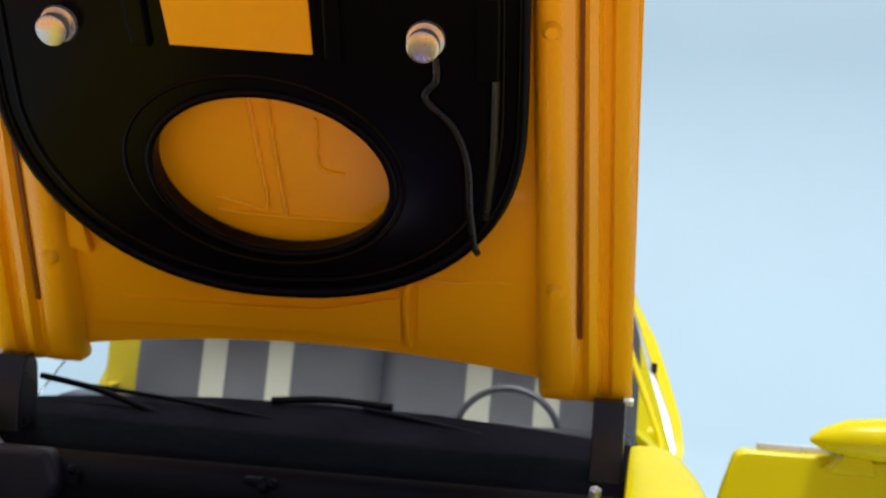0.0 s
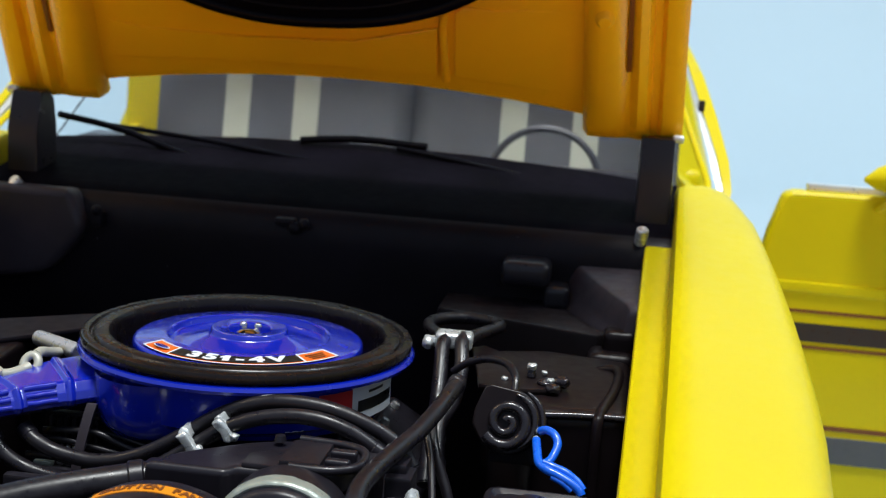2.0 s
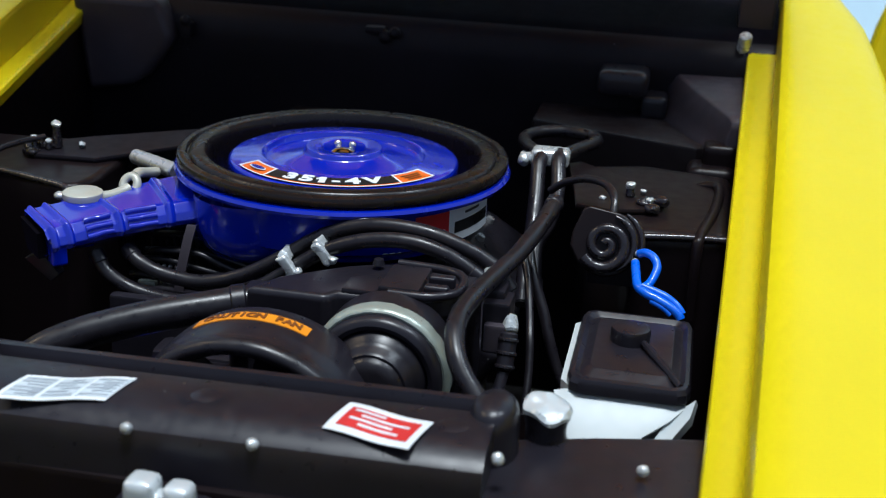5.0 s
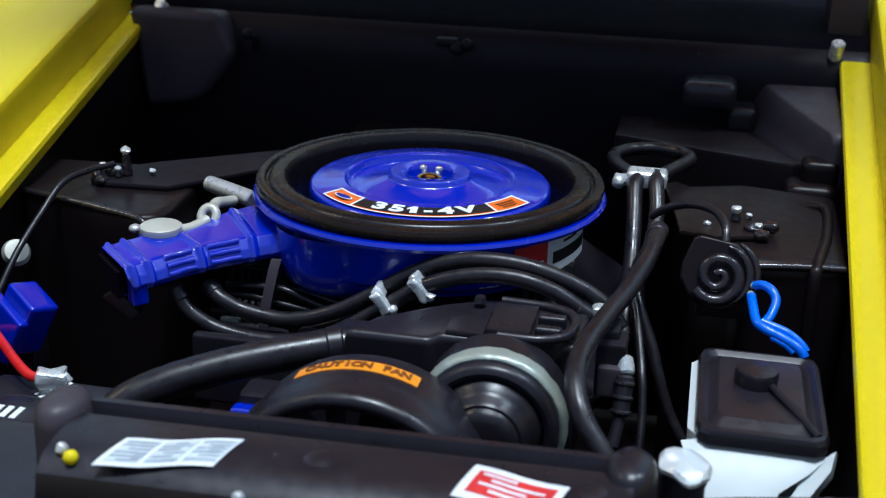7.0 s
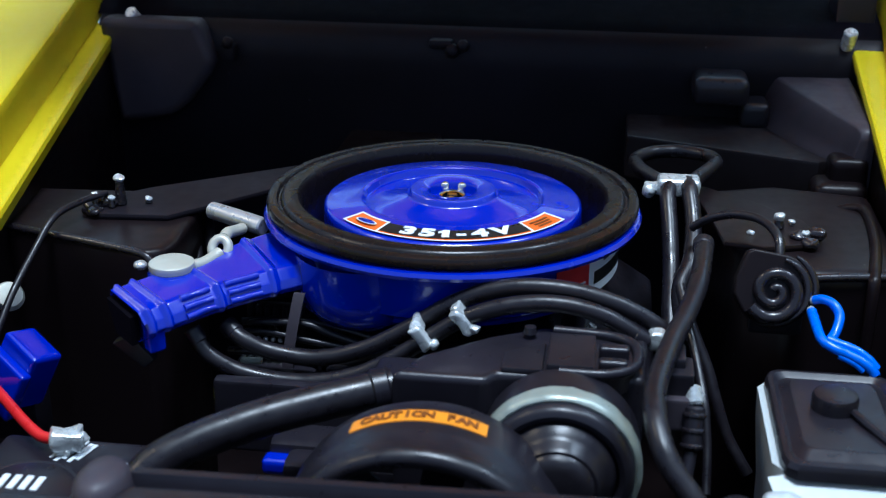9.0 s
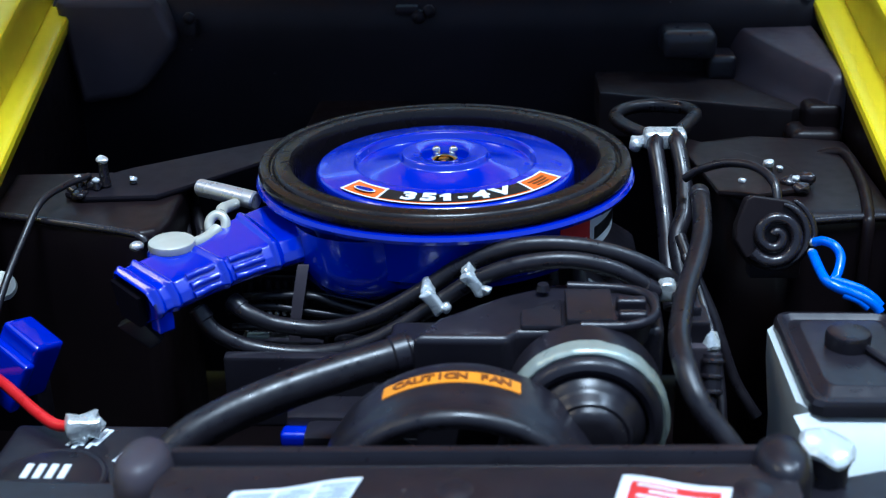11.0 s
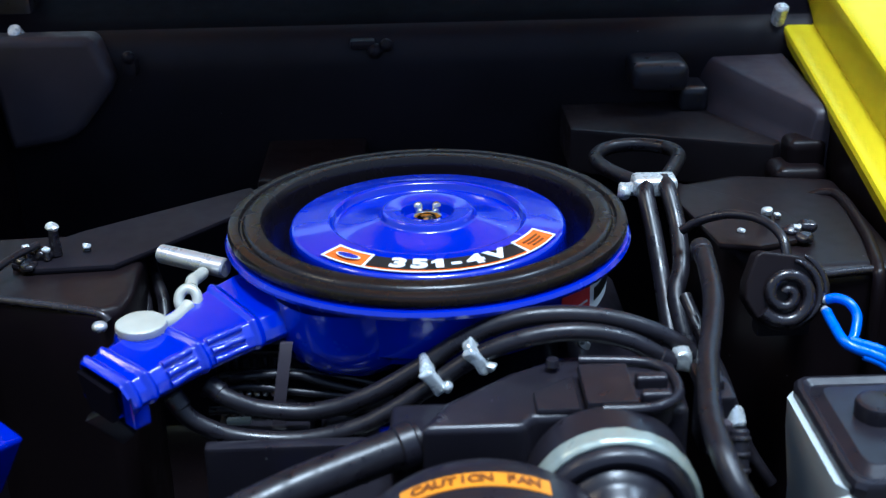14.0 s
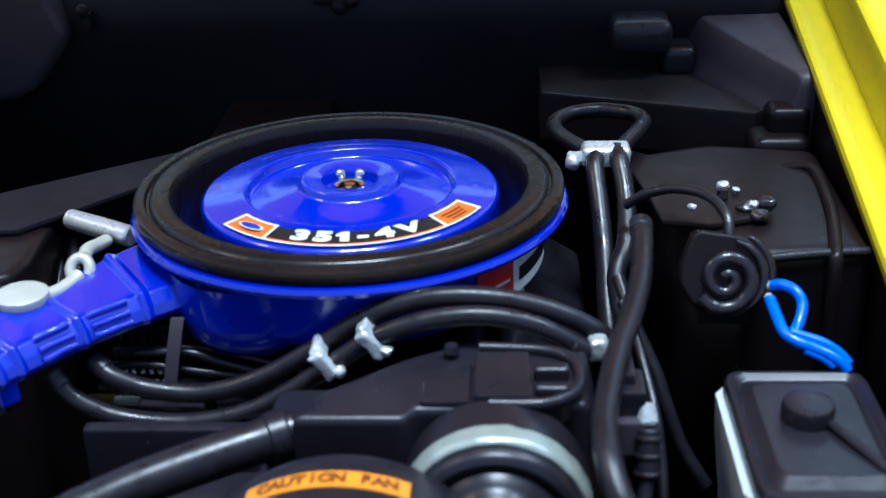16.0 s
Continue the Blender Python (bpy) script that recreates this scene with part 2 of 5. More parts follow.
def skin(bm, t):
    """Gives a sheet a thickness."""
    bmesh.ops.recalc_face_normals(bm, faces=bm.faces)
    bmesh.ops.solidify(bm, geom=bm.faces[:], thickness=t)
    return bm


def lumpy(bm, amount, size, cuts=2):
    """Breaks up a clean shape into a rough, hand-painted casting."""
    bmesh.ops.subdivide_edges(bm, edges=bm.edges[:], cuts=cuts, use_grid_fill=True)
    for v in bm.verts:
        v.co += noise.noise_vector(v.co / size) * amount
    return bm


def text_mesh(body, size, m, depth=0.03, squash=1.0, bold=0.03):
    """Built-in lettering as a mesh; m carries it from its own plane (mm) into place."""
    cu = bpy.data.curves.new("letters", "FONT")
    cu.body, cu.size, cu.align_x, cu.align_y, cu.extrude = body, size, "CENTER", "CENTER", depth
    cu.offset = size * bold
    ob = new("letters", cu)
    dg = bpy.context.evaluated_depsgraph_get()
    me = bpy.data.meshes.new_from_object(ob.evaluated_get(dg))
    bpy.data.objects.remove(ob)
    one = bmesh.new()
    one.from_mesh(me)
    bpy.data.meshes.remove(me)
    one.transform(m @ Matrix.Diagonal((squash, 1, 1, 1)))
    return one


# ---- backdrop and orange bounce slab ----
def setting():
    bm = bmesh.new()
    pts = []
    for i in range(25):
        a = radians(90 * i / 24)
        pts.append((550 + 250 * math.sin(a), 250 - 250 * math.cos(a)))
    row = [(-66, 0), (550, 0)] + pts[1:] + [(800, 1000)]
    loft([[(x, y, z) for y, z in row] for x in (-900, 900)], bm, caps=False, closed=False)
    skin(bm, 3)
    ob = part("backdrop", bm, TABLE, None, "seamless white paper sweep under and behind the model car", 60)
    tagged(ob, category="backdrop", kind="structure")


setting()
# Unseen orange slab, added to throw warm light up under the bonnet.
tagged(part("bounce_slab", box(-1000, 1000, -1000, 1000, -40, -3.2, 4), BOUNCE, None, "unseen orange slab under the paper sweep, added to bounce warm light"), category="table", kind="structure")

# ---- the car's shell ----
car = tagged(empty("model_car", (0, 0, 0)), "yellow diecast muscle car with open bonnet and driver's door", "model car")


def fz(y):
    """Height of the wing's top along the car."""
    return 52.65 + 0.162 * y if y < 38 else 58.8 - 0.13 * (y - 38)


def flange_line(side, y):
    """Inner edge and height of the flange that the bonnet closes on."""
    if side > 0:
        return 31.2 + 0.038 * y, 48.6 + 0.162 * y
    return (32.5 + 0.150 * y if y > -16 else 30.1 + 0.07 * (y + 16)), 48.9 + 0.148 * y


def between(y, table):
    for (a, p), (c, q) in zip(table, table[1:]):
        if y <= c:
            return p + (q - p) * (y - a) / (c - a)
    return table[-1][1]


def wing(side):
    """One front wing: top, rounded shoulder, side; x runs outwards from the bay."""
    ins = [(-64, 31.2), (-43, 32.2), (-28, 33.0), (-2, 34.2), (38, 35.9), (58, 36.6)]
    outs = [(-64, 33.5), (-55, 37), (-42, 40.0), (-28, 42.3), (-12, 43.6), (4, 43.8), (16, 43.5), (29, 42.9), (38, 41.2), (44, 41.4), (58, 42.5)]
    rows = []
    for y in (-62, -56, -50, -44, -38, -32, -26, -20, -14, -8, 0, 8, 16, 24, 30, 34, 36.5, 38, 40, 44, 50, 56.5):
        z, a, b = fz(y), between(y, ins), between(y, outs)
        if side < 0:
            a, b = flange_line(-1, y)[0] + 2.7, between(y, outs) + 8.5
        out = [(a, z - 4.2), (a, z - 0.7), (a + 0.15, z - 0.25), (a + 0.6, z), (a + 2.5, z + 0.04), (b - 2.6, z - 0.03), (b - 1.2, z - 0.4), (b - 0.3, z - 1.0), (b + 0.3, z - 2.1), (b + 0.9, z - 5),
               (b + 2.0, z - 12), (b + 2.8, z - 18), (b + 2.5, 24), (b + 1.2, 12), (b + 0.2, 9)]
        rows.append([(side * x, y, zz) for x, zz in out])
    bm = loft(rows, None, caps=False, closed=False)
    skin(bm, -0.5)
    w = part("wing", bm, YELLOW, car, "", 30)
    fl = []
    for y in (-62, -50, -38, -26, -14, 0, 12, 24, 31, 32.4):
        xi, zi = flange_line(side, y)
        a = between(y, ins) if side > 0 else xi + 2.7
        zz = zi - (0.5 if y > 32 else 0)
        fl.append([(side * x, y, z) for x, z in ((xi + 0.3, zi - 1.6), (xi, zz - 0.45), (xi + 0.12, zz - 0.12), (xi + 0.4, zz), (xi + 1.2, zz), (a - 0.7, zz - 0.02), (a + 0.2, zz + 0.1), (a + 0.2, zi - 1.2), (xi + 0.9, zi - 1.6))])
    part("bonnet_flange", loft(fl), YELLOW, w, "", 30)
    return w


wing(1)
wing(-1)


def aprons():
    """Black inner panels, towers and bulkhead of the engine bay."""
    for side in (1, -1):
        rows = []
        for y in (-62, -38, -20, 0, 12, 22, 31.5):
            xi, zi = flange_line(side, y)
            rows.append([(side * x, y, z) for x, z in ((xi + 0.5, zi - 1.4), (xi + 0.5, zi - 5), (xi + 0.1, 30), (xi - 1, 16), (xi + 0.2, 16), (xi + 1.6, zi - 1.4))])
        ap = part("inner_apron", loft(rows), DEEP, car)
        if side > 0:
            pl = [(18.8, 10.5), (20.5, -1.5), (23.2, -5.2), (24.5, -6.4), (31.4, -5.8), (31.6, 11), (24, 12.5)]
            top = 46.4
        else:
            pl = [(-19.6, 1.5), (-19.2, -5.5), (-19.5, -7.6), (-20.6, -8.3), (-32.6, -4.6), (-34, 4), (-26, 4.6)]
            top = 45.9
        part("suspension_tower", prism(pl, 18, top, "z", 1.25, None, 5), DEEP, ap)
        # Glossy bead added along the front edge to catch a highlight line.
        bead = [(24.2, -6.5, 46.0), (27.4, -6.1, 46.15), (31.0, -5.7, 46.15)] if side > 0 else [(-20.2, -8.2, 45.1), (-20.9, -7.9, 45.55), (-24.0, -7.0, 45.7), (-28.4, -5.7, 45.75), (-32.4, -4.5, 45.75)]
        part("edge_glint_bead", tube(bead, 0.30, 10), ENAMEL, ap, "glossy bead added along the tower's edge", 60)
        if side > 0:
            # raised ribs and stepped ledges behind the driver's-side tower
            part("rib", tube([(28.3, 7.6, 45.9), (29.4, 7.4, 46.35), (30.3, 6.6, 46.5), (30.4, 4.0, 46.5), (29.9, -1.0, 46.5), (29.3, -4.4, 46.45), (29.0, -6.0, 46.2), (28.9, -6.6, 45.2), (28.9, -6.7, 40)], 0.42), DEEP, ap)
            part("ledge", prism([(12.5, 22.6), (26.0, 17.8), (28.4, 17.0), (29.0, 17.6), (31.8, 17.2), (32.2, 30), (12.5, 30)], 43.0, 47.0, "z", 0.35), LEDGE, ap)
            part("ledge", box(27.6, 32.0, 13.2, 17.0, 42.0, 46.2, 1.1, 4), DEEP, ap)
            part("ledge", box(28.9, 32.0, 14.6, 17.4, 44.0, 48.0, 0.8, 4), DEEP, ap)
            # sloping gusset that widens from the flange towards the bulkhead
            rows = []
            for y, lift in ((15.1, -1.1), (15.5, -0.4), (16.2, -0.08), (17.2, 0.0), (20, 0.1), (24, 0.3), (28, 0.5), (31, 0.6)):
                w, z, f = 0.7 + max(0.0, y - 15.5) * 0.36, 50.5 + lift, min(1.0, 0.35 + (y - 15.0) * 0.09)
                rows.append([(32.2, y, z + 0.15), (31.7, y, z + 0.1)] + [(31.9 - w - dx * f, y, h) for dx, h in ((0, z), (0.35, z - 0.25), (0.8, z - 1.1), (1.2, z - 2.2), (1.6, 47.3), (2.4, 46.8), (2.4, 45))] + [(32.2, y, 45)])
            part("gusset", loft(rows), GUSSET, ap, "", 75)
    # bulkhead with its rolled ledge
    pro = [(31.0, 14), (30.6, 30), (30.2, 44), (29.8, 49), (29.7, 51.0), (29.8, 52.0), (30.1, 52.9), (30.7, 53.7), (31.6, 54.3), (33, 54.8), (38, 55.3), (49, 57.0), (49, 55), (36, 52.5), (33, 48), (33, 14)]
    fw = part("bulkhead", loft([[(x, y, z) for y, z in pro] for x in (-39, -20, 0, 18, 36)]), COWL, car)
    part("gusset", prism([(-28.2, 54.6), (-26.7, 50.8), (-27.4, 49.4), (-30.3, 45.9), (-31.8, 45.2), (-36.5, 44.4), (-38, 54.6)], 27.8, 31, "y", 0.9, None, 3), GUSSET, fw)
    part("vent_box", box(18.2, 23.2, 25.6, 30.5, 49.0, 51.6, 1.0, 4), BLACK, fw)
    part("vent_stub", box(22.6, 25.2, 26.6, 30.5, 46.8, 49.2, 0.7, 3), BLACK, fw)
    part("grommet", merge(merge(ball((-4.0, 29.4, 52.4), 0.7), ball((-3.0, 29.4, 52.9), 0.6)), box(-6.2, -4.0, 29.2, 30.5, 52.6, 53.4, 0.3)), COWL, fw)
    part("grommet", merge(ball((-25.4, 28.4, 52.6), 0.6), box(-26.0, -24.8, 28.2, 30, 50.8, 52.4, 0.4)), COWL, fw)
    part("heater_cover", box(-14, -5, 19.5, 30.5, 42, 44.2, 0.6), DEEP, fw)
    part("floor_panel", box(-44, 42, -58, 148, 10, 13, 1), DEEP, car)
    return fw


fw = aprons()


def cabin():
    # cowl below the screen
    rows = []
    for x in (-40, -30, -16, -2, 12, 26, 36):
        k = 1 - ((x + 2) / 38) ** 2
        rows.append([(x, y, z) for y, z in ((31.6, 54.3), (33, 55.05), (38, 55.95), (46 + 2 * k, 57.4 + 1.2 * k), (48.5 + 3.5 * k, 57.9 + 1.6 * k), (48.5 + 3.5 * k, 54.2))])
    cowl = part("cowl", loft(rows), COWL_TOP, car)
    w = tube([(-38.0, 46.5, 60.8), (-30, 46, 59.6), (-19, 44.5, 56.9), (-8, 43, 56.6)], 0.4)
    part("wiper", merge(w, tube([(-32, 48, 59.8), (-20, 47, 59.0), (-6, 45.5, 57.6)], 0.3)), GLOSS, cowl)
    w = tube([(-9.0, 50.2, 59.6), (-2, 50.4, 60.2), (6.5, 49.8, 60.0)], 0.45)
    part("wiper", merge(w, tube([(3, 49.4, 59.6), (12, 48, 58.6), (21, 46.5, 57.4)], 0.32)), GLOSS, cowl)
    # screen: curved clear sheet
    rows = []
    for z, y0, hx in ((56.8, 49.5, 38.6), (64.5, 60, 37), (73, 72, 35), (80, 82, 32.5)):
        rows.append([(-2 + hx * u, y0 + 4 * (1 - u * u), z + 1.5 * (1 - u * u)) for u in (-1, -0.75, -0.5, -0.25, 0, 0.25, 0.5, 0.75, 1)])
    sc = part("windscreen", skin(loft(rows, None, False, False), 0.6), GLASS, car, "clear plastic windscreen", 60)
    sc.visible_shadow = False
    for side in (1, -1):
        def mir(pts):
            return [(x if side > 0 else -10 - x, y, z) for x, y, z in pts]
        def strip(a, c, deep):
            """A band between two edges that climb beside the screen."""
            return loft([mir([p, q, (q[0], q[1] + deep, q[2]), (p[0], p[1] + deep, p[2])]) for p, q in zip(a, c)])
        rail = [(41.6, 49.5, 50), (42.6, 53, 57.3), (42.4, 58, 60.3), (40.8, 63, 65.3), (39.1, 69, 70.0), (36.3, 76, 75.2), (33.6, 83, 80.4)]
        edge = [(40.6, 49.5, 50), (41.7, 53, 57.2), (40.9, 58, 60.8), (38.8, 63, 66.4), (37.0, 69, 71.3), (35.2, 76, 75.7), (33.0, 83, 80.8)]
        glass = [(39.6, 49.5, 50), (40.8, 53, 57.1), (39.7, 58, 60.7), (37.5, 63, 67.1), (36.0, 69, 72.3), (34.4, 76, 76.9), (32.2, 83, 81.2)]
        pil = part("windscreen_pillar", tube(mir([(38.4, 48.2, 52.0), (39.9, 53, 57.0), (38.7, 58, 60.7), (36.9, 63, 65.2), (35.4, 69, 69.3), (31.6, 82, 80.4)]), 0.42, 8), YELLOW, car, "yellow screen pillar")
        part("drip_rail", bevel(strip(rail, edge, 1.6), 0.2), YELLOW, pil, "yellow roof rail", 40)
        part("trim", strip([(x - 0.15, y + 0.3, z) for x, y, z in edge], [(x + 0.25, y + 0.3, z) for x, y, z in glass], 0.8), TRIM, pil, "chrome window trim", 40)
        part("trim_clip", box(*[v for p, q in zip(mir([(38.4, 62.6, 64.8), (39.2, 63.2, 67.2)])[0], mir([(38.4, 62.6, 64.8), (39.2, 63.2, 67.2)])[1]) for v in sorted((p, q))], 0.1), BLACK, pil, "dark clip on the trim")
        rows = []
        for y, x0, z0, z1 in ((90, 43.4, 50, 55.5), (100, 43.4, 50, 56), (112, 43.6, 54, 76), (140, 44, 54, 64)):
            q = [(x0 + 0.6, y, z0), (x0 - 6.5, y, z1), (x0 - 8, y, z1), (x0 - 0.8, y, z0)]
            rows.append(mir(q))
        part("quarter_panel", loft(rows), YELLOW, car)
    rows = []
    for y, h, z in ((81, 33, 80.8), (90, 35.5, 82.6), (104, 36, 82), (122, 35.5, 76), (142, 34.5, 67)):
        rows.append([(-2 + h * u, y, z + 1.8 * (1 - u * u)) for u in (-1, -0.8, -0.5, 0, 0.5, 0.8, 1)])
    part("roof", skin(loft(rows, None, False, False), -0.9), YELLOW, car, "", 40)
    # rear body, sills and nose close the shell
    part("rear_body", prism([(100, 12), (100, 55), (144, 56), (156, 50), (158, 30), (152, 12)], -47, 43, "x", 2.5, None, 3), YELLOW, car)
    part("nose", prism([(-66, 12), (-70, 26), (-68, 37), (-62, 41), (-59, 41), (-59, 12)], -40, 38, "x", 1.5, None, 3), YELLOW, car)
    part("sill", box(-49, -46, 56, 100, 9, 16, 0.8), YELLOW, car)
    part("sill", box(42, 45, 56, 100, 9, 16, 0.8), YELLOW, car)
    d = part("passenger_door", box(-49.6, -46.6, 57.2, 100, 14, 53.6, 1.0, 3), YELLOW, car)
    part("stripe", box(-49.75, -49.55, 58, 99.5, 39, 41.4, 0), DECAL_BLACK, d)
    # dashboard and wheel
    rows = []
    for x in (-40, -20, -2, 18, 36):
        rows.append([(x, y, z) for y, z in ((54.5, 50), (54.5, 55.8), (57, 57.2), (63, 57.4), (66, 55.4), (66, 46))])
    part("dashboard", loft(rows), BLACK, car)
    ring = [(19.4 + 7.4 * math.cos(a), 72 + 2.6 * math.sin(a), 54.4 + 6.8 * math.sin(a)) for a in [i * math.pi / 8 for i in range(16)]]
    sw = part("steering_wheel", tube(ring, 0.5, 8, 3, None, True), BLACK, car)
    part("spoke", merge(rod((13, 72, 54.6), (26, 72, 54.6), 0.5, 8), rod((19.4, 72, 54.6), (19.4, 64, 52.5), 1.0, 10)), BLACK, sw)
    part("rear_pillar", prism([(-42.0, 50), (-42.4, 80), (-46.6, 80), (-48.0, 66), (-48.2, 58), (-48.2, 50)], 93, 97, "y", 0.8, None, 3), YELLOW, car)
    part("rear_seat", box(-40.5, 38, 97, 104, 30, 74, 2, 3), CLOTH, car, "dark grey rear bench")
    for cx in (-21.4, 18.2):
        bm = loft([[(cx + hx * u, y, z) for u, y in ((-1, yy), (-0.85, yy - 2.2), (0.85, yy - 2.2), (1, yy), (0.9, yy + 3), (-0.9, yy + 3))] for z, hx, yy in ((24, 19.2, 84), (45, 19.6, 86.5), (56, 19.7, 88), (66, 19.7, 89.5), (72, 19.2, 90.4))])
        st = part("front_seat", bevel(bm, 0.8, 2), CLOTH, car, "dark grey high-backed seat with two pale stripes")
        for dx in ((-6.6, 3.95) if cx < 0 else (-4.5, 6.05)):
            rows = [[(cx + dx + u, yy - 2.36 - w, z) for u, w in ((-2, -0.5), (-1.9, 0.05), (1.9, 0.05), (2, -0.5))] for z, yy in ((40, 85.9), (45, 86.5), (56, 88), (66, 89.5), (68.5, 89.9))]
            part("seat_stripe", loft(rows), STRIPE, st)


cabin()


def door():
    """Driver's door, swung wide open, with its mirror."""
    p = [(0, 56.9), (1.2, 57.4), (44, 57.6), (46, 54), (46, 13), (2, 11.5), (-1.5, 18), (-2.6, 36), (-2.2, 48), (-1.4, 52.2)]
    d = part("driver_door", prism([(49.4 + x, z) for x, z in p], 58.2, 61.6, "y", 0.9, None, 3), YELLOW, car, "yellow door standing wide open", 30)
    part("crease", prism([(47.6, 46.4), (94, 46.0), (94, 44.6), (47.2, 45.0)], 57.85, 58.6, "y", 0.3), YELLOW, d)
    part("stripe", box(47.4, 94, 58.06, 58.4, 38.9, 41.2, 0), DECAL_BLACK, d, "black side stripe")
    part("stripe", box(47.4, 94, 58.09, 58.4, 42.5, 42.9, 0), BROWN_INK, d)
    part("stripe", box(47.4, 94, 58.09, 58.4, 38.0, 38.4, 0), BROWN_INK, d)
    part("stripe", box(48, 94, 58.09, 58.4, 27.8, 28.4, 0), BROWN_INK, d)
    part("lower_band", box(48.6, 94, 57.9, 58.4, 23.6, 27.0, 0.1), CLOTH, d, "dark grey lower band")
    part("weather_strip", box(52.2, 94, 59.2, 60.8, 57.4, 58.3, 0.2), TRIM, d, "chrome window strip")
    rows = []
    for x, r, dz in ((58.2, 0.3, 0), (59.6, 1.4, 0.2), (62.6, 2.4, 0.5), (66.6, 2.8, 0.6), (69, 2.6, 0.6), (69.8, 2.0, 0.6)):
        rows.append([(x, 56.4 + 1.15 * r * math.cos(a), 59.6 + dz + r * math.sin(a) * 0.95) for a in [i * math.pi / 7 for i in range(14)]])
    mr = part("wing_mirror", loft(rows), YELLOW, d, "yellow bullet-shaped door mirror", 60)
    part("mirror_foot", prism([(60, 55.8), (66.4, 55.6), (65.4, 58), (62.2, 58)], 55.6, 58.6, "y", 0.4), YELLOW, mr)


door()


def wheels():
    w = None
    for x, y in ((-42, -34), (39, -34), (-43, 124), (39, 124)):
        s = 1 if x > 0 else -1
        t = part("wheel", lathe([(8.5, -4.5), (16.2, -4.5), (17.5, -3.4), (17.5, 3.4), (16.2, 4.5), (8.5, 4.5)], (x, y, 17.5), (1, 0, 0), 48), TYRE, car, "black tyre on a silver wheel")
        part("rim", lathe([(0, s * 3.2), (3, s * 3.6), (4, s * 2.2), (8.6, s * 3.9), (8.6, -s * 3.9), (0, -s * 3.9)], (x, y, 17.5), (1, 0, 0), 32), SILVER, t)


wheels()

# ---- bonnet ----
HDIR = Vector((0, -0.527, 0.850))      # up the opened bonnet, from its hinges
HOUT = Vector((0, -0.850, -0.527))     # out of its underside
H0 = Vector((-2.0, 38.0, 65.3))


def hp(u, v, w=0.0):
    """A point of the bonnet's underside: across, up from the hinge, out."""
    return H0 + Vector((u, 0, 0)) + HDIR * v + HOUT * w


def sheet(outline, w0, w1, b=0.2):
    one = bmesh.new()
    a = [one.verts.new(hp(u, v, w0)) for u, v in outline]
    c = [one.verts.new(hp(u, v, w1)) for u, v in outline]
    n = len(outline)
    one.faces.new(a)
    one.faces.new(c)
    for i in range(n):
        one.faces.new((a[i], a[(i + 1) % n], c[(i + 1) % n], c[i]))
    bmesh.ops.recalc_face_normals(one, faces=one.faces)
    return bevel(one, b, 2)


def oval(cu, cv, ru, rv, tilt=0, n=48, power=2.0, a0=0, a1=360):
    out = []
    for i in range(n):
        a = radians(a0 + (a1 - a0) * i / n)
        c, s = math.cos(a), math.sin(a)
        x = ru * abs(c) ** (2 / power) * (1 if c > 0 else -1)
        y = rv * abs(s) ** (2 / power) * (1 if s > 0 else -1)
        t = radians(tilt)
        out.append((cu + x * math.cos(t) - y * math.sin(t), cv + x * math.sin(t) + y * math.cos(t)))
    return out


